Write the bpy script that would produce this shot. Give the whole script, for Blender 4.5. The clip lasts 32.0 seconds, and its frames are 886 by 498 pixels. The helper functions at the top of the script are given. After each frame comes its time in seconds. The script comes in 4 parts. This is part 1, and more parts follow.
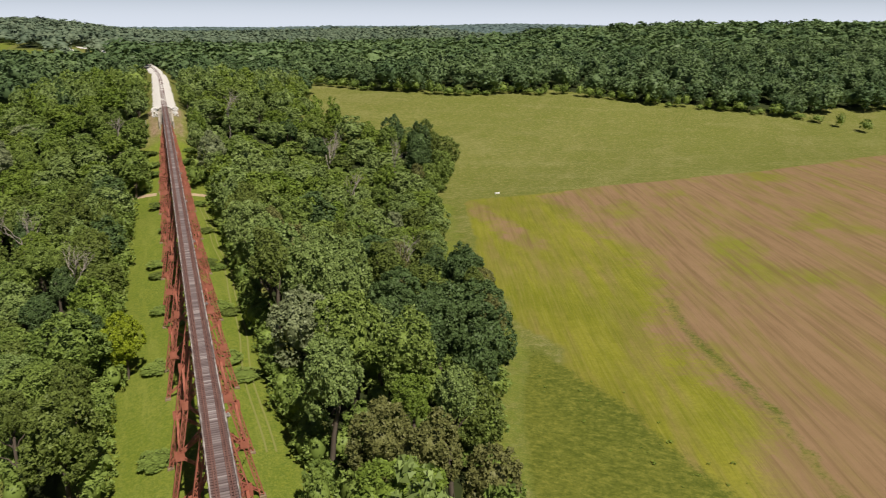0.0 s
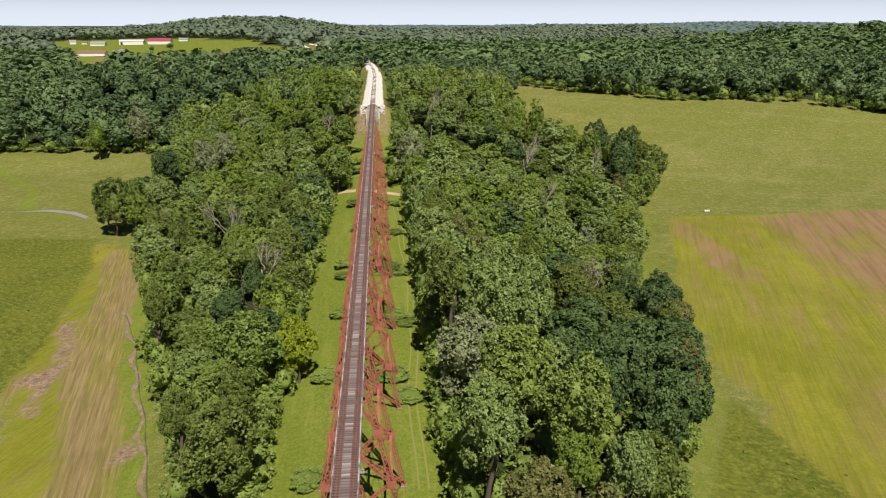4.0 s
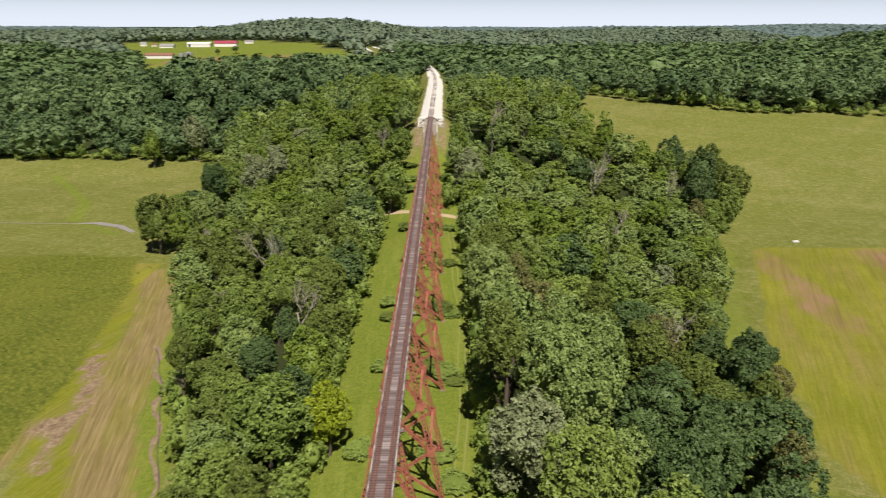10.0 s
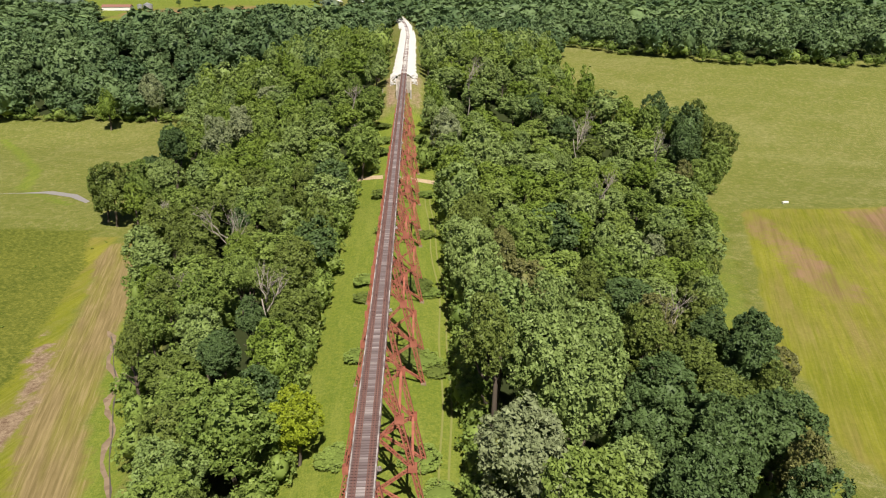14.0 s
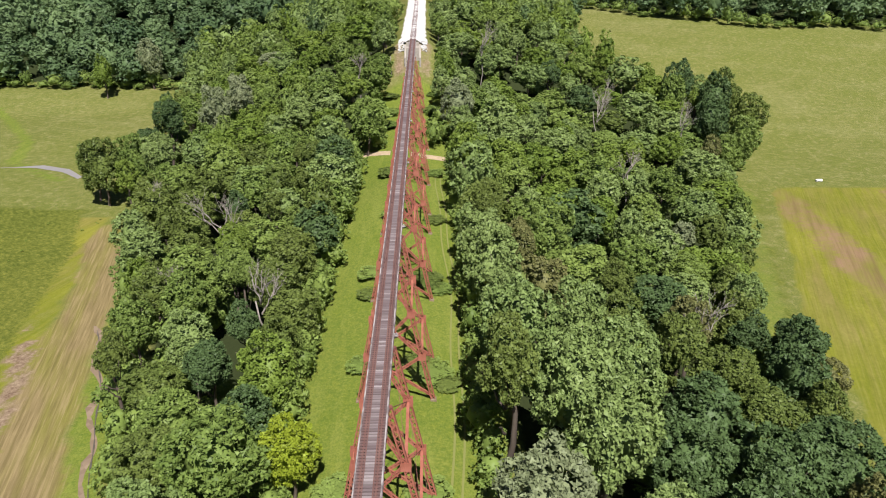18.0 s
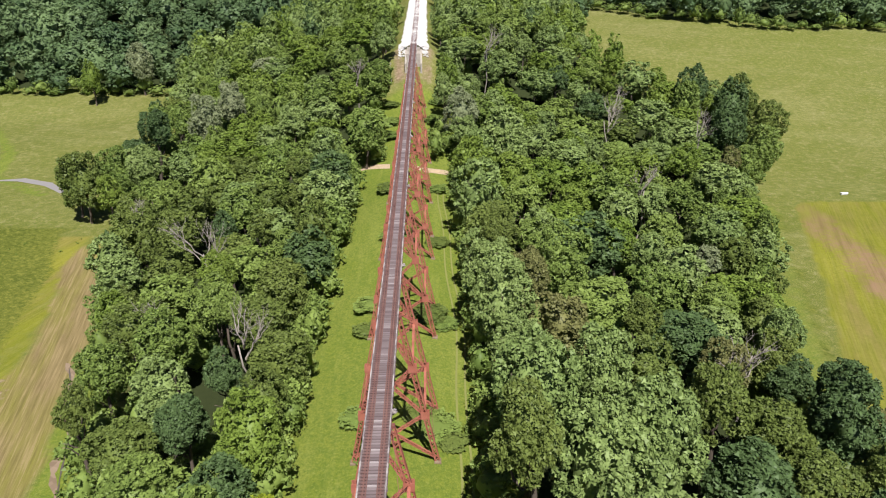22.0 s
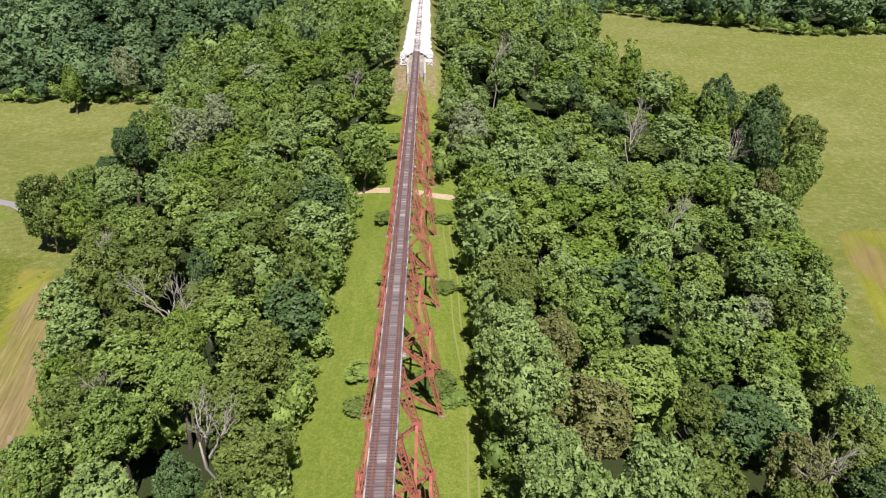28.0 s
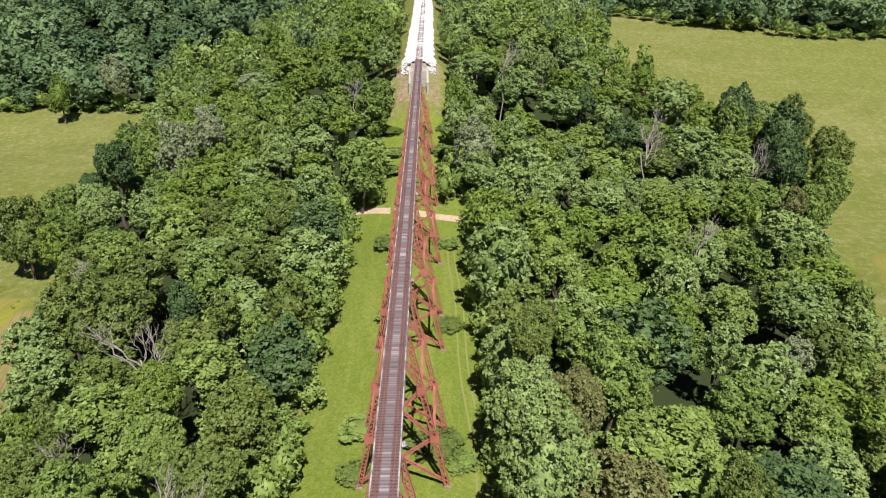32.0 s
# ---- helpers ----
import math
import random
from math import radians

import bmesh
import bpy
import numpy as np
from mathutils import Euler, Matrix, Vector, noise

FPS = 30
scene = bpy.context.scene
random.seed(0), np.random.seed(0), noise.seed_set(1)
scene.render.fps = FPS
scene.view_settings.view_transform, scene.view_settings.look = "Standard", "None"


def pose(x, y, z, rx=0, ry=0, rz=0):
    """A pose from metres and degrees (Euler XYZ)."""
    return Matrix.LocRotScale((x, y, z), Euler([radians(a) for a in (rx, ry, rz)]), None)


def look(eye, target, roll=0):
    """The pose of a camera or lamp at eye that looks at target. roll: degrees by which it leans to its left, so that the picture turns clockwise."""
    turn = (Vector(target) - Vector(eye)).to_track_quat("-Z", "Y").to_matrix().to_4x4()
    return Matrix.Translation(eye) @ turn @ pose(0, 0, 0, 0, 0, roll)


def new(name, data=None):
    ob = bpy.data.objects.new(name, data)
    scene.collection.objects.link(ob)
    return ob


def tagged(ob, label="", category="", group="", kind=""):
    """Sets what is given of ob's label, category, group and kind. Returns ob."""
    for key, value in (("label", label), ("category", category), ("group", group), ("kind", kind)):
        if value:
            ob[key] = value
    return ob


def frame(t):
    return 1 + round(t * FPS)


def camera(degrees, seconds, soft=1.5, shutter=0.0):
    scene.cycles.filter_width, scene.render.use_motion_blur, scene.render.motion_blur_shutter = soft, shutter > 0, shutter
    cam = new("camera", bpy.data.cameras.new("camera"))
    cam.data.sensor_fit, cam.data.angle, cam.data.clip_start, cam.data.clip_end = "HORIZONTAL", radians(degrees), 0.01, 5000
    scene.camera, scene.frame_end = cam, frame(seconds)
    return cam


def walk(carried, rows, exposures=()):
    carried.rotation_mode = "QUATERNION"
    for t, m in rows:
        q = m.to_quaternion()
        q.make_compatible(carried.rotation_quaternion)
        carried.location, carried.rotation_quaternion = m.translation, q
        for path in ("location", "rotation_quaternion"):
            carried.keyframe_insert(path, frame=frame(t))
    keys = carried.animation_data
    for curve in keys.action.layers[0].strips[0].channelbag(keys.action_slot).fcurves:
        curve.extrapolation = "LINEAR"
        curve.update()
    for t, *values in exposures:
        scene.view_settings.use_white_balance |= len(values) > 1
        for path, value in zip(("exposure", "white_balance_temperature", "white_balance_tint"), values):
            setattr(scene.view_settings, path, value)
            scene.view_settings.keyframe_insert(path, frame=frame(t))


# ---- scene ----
cam = camera(63.5, 32.0, soft=1.1, shutter=0.5)
PATH = [
    (0, (-1.581, -7.099, 87.358), (-0.889, -5.324, 86.748), 0.2),
    (0.5, (-0.439, -6.337, 87.366), (0.171, -4.532, 86.755), 0.1),
    (1, (0.524, -5.342, 87.413), (1.045, -3.51, 86.801), -0.0),
    (1.5, (1.397, -4.029, 87.632), (1.863, -2.183, 87.018), -0.0),
    (2, (1.9, -2.482, 87.91), (2.309, -0.623, 87.296), -0.0),
    (2.5, (2.529, -0.735, 88.089), (2.861, 1.139, 87.474), -0.1),
    (3, (3.007, 1.134, 88.211), (3.244, 3.022, 87.597), -0.1),
    (3.5, (3.673, 3.026, 88.294), (3.839, 4.921, 87.678), -0.1),
    (5.5, (4.95, 10.148, 88.889), (5.108, 12.044, 88.271), 0.1),
    (6, (5.198, 11.937, 89.085), (5.356, 13.833, 88.471), 0.1),
    (7, (5.649, 15.649, 90.021), (5.807, 17.546, 89.407), 0.1),
    (7.5, (5.654, 17.457, 90.415), (5.812, 19.355, 89.804), 0.1),
    (8, (5.598, 19.289, 90.81), (5.757, 21.187, 90.199), 0.1),
    (8.5, (5.464, 20.983, 91.056), (5.592, 22.882, 90.444), -0.0),
    (9, (5.584, 22.701, 91.246), (5.525, 24.604, 90.633), -0.0),
    (9.5, (5.881, 24.749, 91.26), (5.778, 26.649, 90.645), -0.1),
    (10, (6.102, 26.767, 91.266), (6.1, 28.67, 90.652), 0.1),
    (10.5, (6.089, 28.712, 91.38), (6.162, 30.613, 90.765), 0.1),
    (11, (5.972, 30.564, 91.47), (6.044, 32.466, 90.854), 0.0),
    (12, (5.857, 34.257, 91.558), (5.929, 36.158, 90.94), -0.0),
    (12.5, (5.813, 35.987, 91.561), (5.884, 37.887, 90.942), -0.1),
    (13, (5.783, 37.694, 91.52), (5.854, 39.594, 90.897), -0.1),
    (13.5, (5.656, 39.432, 91.547), (5.724, 41.31, 90.864), -0.1),
    (14, (5.597, 41.222, 91.601), (5.663, 43.081, 90.864), -0.1),
    (14.5, (5.587, 42.964, 91.65), (5.65, 44.806, 90.875), -0.2),
    (16.5, (5.712, 50.526, 92.194), (5.77, 52.344, 91.361), -0.2),
    (17, (5.594, 52.545, 92.315), (5.646, 54.362, 91.481), -0.2),
    (17.5, (5.601, 54.468, 92.38), (5.64, 56.285, 91.545), -0.2),
    (18, (5.563, 56.526, 92.42), (5.602, 58.343, 91.584), -0.2),
    (19, (5.419, 60.409, 92.283), (5.458, 62.225, 91.446), -0.3),
    (21, (5.437, 67.662, 92.189), (5.473, 69.478, 91.353), -0.4),
    (23, (5.116, 75.481, 92.051), (5.152, 77.297, 91.214), -0.3),
    (25, (5.029, 84.139, 91.377), (5.062, 85.956, 90.543), -0.4),
    (27.5, (4.313, 93.324, 92.068), (4.35, 95.138, 91.227), 0.1),
    (28, (4.618, 95.273, 92.118), (4.651, 97.087, 91.275), -0.1),
    (30, (5.106, 102.235, 91.887), (5.13, 104.05, 91.048), -0.2),
    (32, (4.501, 109.993, 92.157), (4.526, 111.807, 91.316), -0.3),
]
# seconds, stops, kelvin, tint
EXPOSURE = [(0, -0.02, 6900, 11), (3.5, 0.13, 6900, 11), (6, 0.18, 6900, 11), (13, 0.2, 6900, 11), (14.5, 0.47, 6700, 10), (17, 0.46, 6200, 14), (32, 0.55, 6150, 14)]
walk(cam, [(t, look(e, g, r)) for t, e, g, r in PATH], EXPOSURE)

# ---------- world, sun ----------
SUN_ELEV, SUN_AZ = 56.0, 170.0        # degrees; azimuth clockwise from +y, where the sun stands
world = bpy.data.worlds.new("world")
scene.world = world
world.use_nodes = True
wn = world.node_tree.nodes
sky = wn.new("ShaderNodeTexSky")
sky.sky_type, sky.sun_disc = "NISHITA", False
sky.sun_elevation, sky.sun_rotation = radians(SUN_ELEV), radians(SUN_AZ)
sky.air_density, sky.dust_density, sky.ozone_density = 0.4, 0.2, 1.0
wl = world.node_tree.links
geo = wn.new("ShaderNodeTexCoord")
sep = wn.new("ShaderNodeSeparateXYZ")
wl.new(geo.outputs["Generated"], sep.inputs[0])
haze = wn.new("ShaderNodeMapRange")            # pale summer haze, thickest all round the horizon
haze.interpolation_type = "SMOOTHERSTEP"
haze.inputs["From Min"].default_value, haze.inputs["From Max"].default_value = 0.085, -0.02
wl.new(sep.outputs["Z"], haze.inputs["Value"])
both = wn.new("ShaderNodeMix")
both.data_type = "RGBA"
both.inputs[7].default_value = (14.2, 16.0, 19.0, 1)
wl.new(haze.outputs[0], both.inputs[0])
wl.new(sky.outputs[0], both.inputs[6])
wl.new(both.outputs[2], wn["Background"].inputs[0])
wn["Background"].inputs["Strength"].default_value = 0.048
sun_data = bpy.data.lights.new("sun", "SUN")
sun_data.energy, sun_data.angle, sun_data.color = 5.0, radians(0.5), (1.0, 0.95, 0.87)
sun = new("sun", sun_data)
_az, _el = radians(SUN_AZ), radians(SUN_ELEV)
_to = Vector((math.sin(_az) * math.cos(_el), math.cos(_az) * math.cos(_el), math.sin(_el)))
sun.matrix_world = look(_to * 300, (0, 0, 0))


# ---------- material helpers ----------
class Mat:
    """A node material: small wrappers over its node tree."""

    def __init__(self, name, rough=0.8, metal=0.0, spec=0.3):
        self.m = bpy.data.materials.new(name)
        self.m.use_nodes = True
        self.nt = self.m.node_tree
        self.b = self.nt.nodes["Principled BSDF"]
        self.b.inputs["Roughness"].default_value = rough
        self.b.inputs["Metallic"].default_value = metal
        self.b.inputs["Specular IOR Level"].default_value = spec

    def put(self, sock, v):
        if hasattr(v, "is_output"):
            self.nt.links.new(v, sock)
        elif isinstance(v, tuple) and len(v) == 3 and sock.type == "RGBA":
            sock.default_value = (*v, 1)
        else:
            sock.default_value = v

    def node(self, kind, **ins):
        n = self.nt.nodes.new(kind)
        for k, v in ins.items():
            self.put(n.inputs[k.replace("_", " ")], v)
        return n

    def pos(self):
        return self.nt.nodes.new("ShaderNodeNewGeometry").outputs["Position"]

    def obj(self):
        return self.nt.nodes.new("ShaderNodeTexCoord").outputs["Object"]

    def rnd(self):
        return self.nt.nodes.new("ShaderNodeObjectInfo").outputs["Random"]

    def island(self):
        return self.nt.nodes.new("ShaderNodeNewGeometry").outputs["Random Per Island"]

    def stretch(self, vec, sx, sy, sz, turn=0.0):
        """Turns the plan so that the direction at this angle from +y runs along y, then scales the axes."""
        if turn:
            n = self.node("ShaderNodeMapping", Vector=vec)
            n.inputs["Rotation"].default_value = (0, 0, turn)
            vec = n.outputs[0]
        n = self.node("ShaderNodeMapping", Vector=vec)
        n.inputs["Scale"].default_value = (sx, sy, sz)
        return n.outputs[0]

    def noise(self, vec, scale, detail=3.0, rough=0.55):
        return self.node("ShaderNodeTexNoise", Vector=vec, Scale=scale, Detail=detail, Roughness=rough).outputs["Fac"]

    def ramp(self, fac, *stops):
        n = self.node("ShaderNodeValToRGB", Fac=fac)
        e = n.color_ramp.elements
        while len(e) < len(stops):
            e.new(0.5)
        for k, (p, c) in zip(e, stops):
            k.position = p
            k.color = (*c, 1) if isinstance(c, tuple) else (c, c, c, 1)
        return n.outputs[0]

    def mix(self, fac, a, b, mode="MIX"):
        n = self.nt.nodes.new("ShaderNodeMix")
        n.data_type, n.blend_type = "RGBA", mode
        for i, v in ((0, fac), (6, a), (7, b)):
            self.put(n.inputs[i], v)
        return n.outputs[2]

    def math(self, op, a, b=0.0, clamp=False):
        n = self.nt.nodes.new("ShaderNodeMath")
        n.operation, n.use_clamp = op, clamp
        self.put(n.inputs[0], a)
        self.put(n.inputs[1], b)
        return n.outputs[0]

    def bump(self, h, strength=0.3, dist=0.1):
        n = self.node("ShaderNodeBump", Height=h, Strength=strength, Distance=dist)
        self.nt.links.new(n.outputs[0], self.b.inputs["Normal"])

    def color(self, c):
        self.put(self.b.inputs["Base Color"], c)
        return self.m


# ---------- terrain ----------
def sstep(a, b, v):
    u = np.clip((v - a) / (b - a), 0, 1)
    return u * u * (3 - 2 * u)


def bumps(x, y, s, seed=0.0):
    """Smooth rolling variation, about -1 to 1, of wavelength s."""
    return (np.sin(x / s * 6.1 + 1.3 + seed) * np.cos(y / s * 5.3 + 0.7 * seed) + np.sin(x / s * 3.7 - y / s * 4.9 + 2.1 * seed) + 0.6 * np.cos(x / s * 8.9 + y / s * 7.3 + seed)) / 2.4


# wooded hills on the skyline: centre, spread and rise
HILLS = ((-260, 760, 220, 190, -13), (-370, 1270, 260, 230, 9), (-370, 2250, 290, 380, 44), (930, 760, 330, 330, 25), (600, 1010, 200, 230, 14), (1700, 3300, 900, 400, 9), (-2300, 3300, 700, 400, 8), (700, 2600, 500, 300, 7), (-1500, 2000, 500, 400, 10), (1000, 1650, 800, 480, -17), (1250, 3100, 1500, 330, 15), (-118, 560, 75, 55, 10))


def track_x(y):
    """The railway's centre line: straight over the viaduct, bending left far behind it."""
    return -0.00022 * np.maximum(np.asarray(y, float) - 520, 0) ** 2


def height(x, y):
    """Ground height in metres over the plan."""
    x, y = np.asarray(x, float), np.asarray(y, float)
    ridge = (10.0 * np.exp(-(x / 38.0) ** 2) + 2.4 * np.exp(-(x / 24.0) ** 2) * sstep(278, 235, y)) * (1 - 0.12 * sstep(150, 40, y))
    front = 262 + 0.0 * x + 130 * sstep(-20, -150, x) + 45 * sstep(20, 110, x)
    rise = sstep(0, 1, (y - front) / (170 + 80 * sstep(20, 120, np.abs(x))))
    z = 10.0 + ridge * (1 - 0.9 * rise) + 31 * rise
    z = z + 4.0 * sstep(385, 420, y) * sstep(-90, -160, x) * sstep(-330, -220, x)
    z = z + 3.0 * np.exp(-(x / 16.0) ** 2) * sstep(200, 285, y) * sstep(400, 330, y)
    far = sstep(450, 1400, y)
    z = z + far * (3 + 5 * bumps(x, y, 1500.0, 0.4) + 3 * bumps(x, y, 600.0, 2.0))
    z = z - 9 * sstep(1300, 2600, y)
    for cx, cy, rx, ry, up in HILLS:
        z = z + up * np.exp(-((x - cx) / rx) ** 2 - ((y - cy) / ry) ** 2)
    z = z + 0.5 * bumps(x, y, 90.0, 1.0) * sstep(20, 60, np.abs(x))
    away = np.abs(x - track_x(y))
    bank = np.minimum(47.1, 47.1 - (360 - y) * 0.62) - np.maximum(away - 4.6, 0) * 0.62
    bank = np.where(y < 1270, bank, -99)
    return np.maximum(z, bank)


def hgt(x, y):
    return float(height(x, y))


def mesh_from(name, verts, faces, mats=(), smooth=False):
    me = bpy.data.meshes.new(name)
    me.from_pydata([tuple(v) for v in verts], [], [tuple(f) for f in faces])
    for m in mats:
        me.materials.append(m)
    if smooth:
        me.polygons.foreach_set("use_smooth", [True] * len(me.polygons))
    me.update()
    return me


def grid_axis(lo, hi, fine_lo, fine_hi, step, grow=1.22):
    a = list(np.arange(fine_lo, fine_hi + 0.01, step))
    s, v = step, fine_hi
    while v < hi:
        s *= grow
        v += s
        a.append(min(v, hi))
    s, v = step, fine_lo
    while v > lo:
        s *= grow
        v -= s
        a.insert(0, max(v, lo))
    return np.array(a)


# ---------- materials ----------
def leaf_mat(name, dark, light, far=False, speck=0.52):
    m = Mat(name, 0.5, 0, 0.18)
    tree = m.nt.nodes.new("ShaderNodeAttribute")
    tree.attribute_name = "tone"
    pick = m.math("FRACT", m.math("ADD", m.rnd(), tree.outputs["Fac"]))
    base = m.mix(pick, dark, light)
    stand = m.noise(m.pos(), 0.014, 3.0)
    base = m.mix(m.ramp(stand, (0.44, 0.0), (0.62, 0.35)), base, tuple(c * 0.8 for c in dark))
    leaf = m.mix(m.math("MULTIPLY", m.math("POWER", m.island(), 1.5), speck), base, tuple(min(1, c * 1.7) for c in light))
    patch = m.noise(m.pos(), 0.55, 2.0)
    col = m.mix(m.math("MULTIPLY", patch, 0.32), leaf, tuple(c * 0.6 for c in dark))
    m.color(col)
    tr = m.node("ShaderNodeBsdfTranslucent", Color=m.mix(0.5, col, (0.20, 0.28, 0.03)))
    mixer = m.node("ShaderNodeMixShader", Fac=0.0 if far else 0.12)
    out = m.nt.nodes["Material Output"]
    m.nt.links.new(m.b.outputs[0], mixer.inputs[1])
    m.nt.links.new(tr.outputs[0], mixer.inputs[2])
    m.nt.links.new(mixer.outputs[0], out.inputs["Surface"])
    return m.m


LEAF = {
    "mid": leaf_mat("leaf_mid", (0.118, 0.179, 0.039), (0.212, 0.281, 0.065)),
    "olive": leaf_mat("leaf_olive", (0.098, 0.138, 0.032), (0.158, 0.200, 0.046)),
    "dark": leaf_mat("leaf_dark", (0.066, 0.110, 0.039), (0.098, 0.152, 0.052)),
    "fresh": leaf_mat("leaf_fresh", (0.130, 0.198, 0.031), (0.176, 0.240, 0.042)),
    "pale": leaf_mat("leaf_pale", (0.190, 0.228, 0.112), (0.245, 0.278, 0.145)),
    "bright": leaf_mat("leaf_bright", (0.168, 0.240, 0.072), (0.220, 0.288, 0.090)),
    "yellow": leaf_mat("leaf_yellow", (0.225, 0.285, 0.020), (0.255, 0.315, 0.028)),
    "brown": leaf_mat("leaf_brown", (0.138, 0.150, 0.048), (0.185, 0.185, 0.066)),
    # distance haze tinted into leaf colour: slight in woods, blue-grey in the next two
    "woods": leaf_mat("leaf_woods", (0.068, 0.120, 0.050), (0.177, 0.254, 0.103), speck=0.24),
    "far": leaf_mat("leaf_far_hazed", (0.090, 0.133, 0.088), (0.168, 0.212, 0.133), True, 0.2),
    "distant": leaf_mat("leaf_distant_hazed", (0.105, 0.152, 0.148), (0.125, 0.178, 0.168), True, 0.15),
}


def bark_mat(name, a, b):
    m = Mat(name, 0.9, 0, 0.2)
    v = m.stretch(m.obj(), 6, 6, 1.2)
    n = m.noise(v, 2.0, 4)
    m.bump(n, 0.6, 0.05)
    return m.color(m.ramp(n, (0.3, a), (0.7, b)))


BARK = bark_mat("bark", (0.06, 0.045, 0.035), (0.17, 0.14, 0.11))
BARK_PALE = bark_mat("weathered_wood", (0.22, 0.19, 0.16), (0.42, 0.38, 0.33))


def rust_mat(name, a, b, c):
    m = Mat(name, 0.75, 0.0, 0.3)
    big, small = m.noise(m.pos(), 0.7, 4), m.noise(m.pos(), 9.0, 4, 0.7)
    col = m.ramp(big, (0.35, a), (0.65, b))
    col = m.mix(m.ramp(small, (0.5, 0.0), (0.74, 0.7)), col, c)
    m.bump(small, 0.25, 0.03)
    return m.color(col)


RUST = rust_mat("rusty_red_paint", (0.34, 0.112, 0.074), (0.45, 0.165, 0.112), (0.24, 0.078, 0.052))
RUST_DARK = rust_mat("rusty_girder", (0.16, 0.06, 0.05), (0.24, 0.09, 0.07), (0.10, 0.05, 0.04))
RUST_RAIL = rust_mat("rail_rust", (0.150, 0.078, 0.068), (0.215, 0.118, 0.10), (0.10, 0.055, 0.048))


def tie_mat(name, rnd_of):
    m = Mat(name, 0.9, 0, 0.2)
    r = rnd_of(m)
    col = m.ramp(r, (0.0, (0.150, 0.112, 0.115)), (0.3, (0.215, 0.170, 0.170)), (0.6, (0.270, 0.222, 0.222)), (0.88, (0.46, 0.405, 0.398)), (1.0, (0.13, 0.100, 0.102)))
    stretch = m.noise(m.stretch(m.pos(), 0.05, 0.35, 0.05), 1.0, 2)
    col = m.mix(m.ramp(stretch, (0.42, 0.55), (0.62, 0.0)), col, (0.17, 0.130, 0.132))
    grain = m.noise(m.stretch(m.pos(), 1.2, 14, 14), 2.0, 4)
    col = m.mix(m.math("MULTIPLY", grain, 0.40), col, (0.15, 0.12, 0.12))
    side = m.math("ABSOLUTE", m.node("ShaderNodeSeparateXYZ", Vector=m.pos()).outputs["X"])
    rusty = m.math("ADD", side, m.math("MULTIPLY", grain, 0.14))
    stain = m.ramp(m.math("MULTIPLY", rusty, 0.5), (0.24, 0.0), (0.31, 0.9), (0.54, 0.9), (0.66, 0.35))
    col = m.mix(stain, col, m.mix(grain, (0.115, 0.066, 0.060), (0.175, 0.112, 0.105)))
    m.bump(grain, 0.5, 0.03)
    return m.color(col)


TIE = tie_mat("weathered_tie", lambda m: m.rnd())
TIE_JOINED = tie_mat("weathered_tie_joined", lambda m: m.island())


def timber_mat():
    m = Mat("guard_timber", 0.9, 0, 0.2)
    n = m.noise(m.stretch(m.pos(), 8, 0.5, 8), 2.0, 4)
    spot = m.noise(m.pos(), 0.6, 3)
    col = m.mix(m.ramp(spot, (0.42, 0.0), (0.6, 1.0)), m.ramp(n, (0.3, (0.14, 0.115, 0.11)), (0.7, (0.26, 0.225, 0.215))), (0.44, 0.40, 0.38))
    m.bump(n, 0.4, 0.03)
    return m.color(col)


TIMBER = timber_mat()


def stone_mat(name, a, b, scale):
    m = Mat(name, 0.95, 0, 0.2)
    vor = m.node("ShaderNodeTexVoronoi", Vector=m.pos(), Scale=scale)
    n = m.noise(m.pos(), 0.35, 4)
    col = m.mix(m.math("MULTIPLY", n, 0.5), m.mix(vor.outputs["Color"], a, b), a)
    m.bump(vor.outputs["Distance"], 0.8, 0.08)
    return m.color(col)


GRASS_RUT = Mat("worn_grass", 0.95).color((0.215, 0.225, 0.065))
BALLAST = stone_mat("limestone_ballast", (0.62, 0.60, 0.57), (0.86, 0.84, 0.82), 14.0)
CONCRETE = stone_mat("weathered_concrete", (0.34, 0.30, 0.25), (0.50, 0.46, 0.41), 2.5)
DIRT = stone_mat("dirt_track", (0.40, 0.30, 0.19), (0.55, 0.43, 0.29), 1.2)
SOIL = stone_mat("eroded_soil", (0.20, 0.145, 0.095), (0.33, 0.25, 0.17), 0.8)
WATER = Mat("creek_water", 0.4, 0, 0.3).color((0.30, 0.28, 0.27))
DITCH = Mat("ditch_water", 0.4, 0, 0.3).color((0.11, 0.095, 0.075))
WHITE_WALL = Mat("white_sheet_wall", 0.6).color((0.78, 0.77, 0.75))
RED_ROOF = Mat("red_sheet_roof", 0.5).color((0.36, 0.065, 0.105))
GREY_ROOF = Mat("grey_shingle_roof", 0.8).color((0.30, 0.29, 0.29))
BROWN_ROOF = Mat("brown_rusted_roof", 0.8).color((0.26, 0.13, 0.10))
STEEL = Mat("galvanised_steel", 0.4, 0.7).color((0.62, 0.64, 0.66))
DOORWAY_SHADE = Mat("doorway_shade", 0.9).color((0.03, 0.03, 0.03))


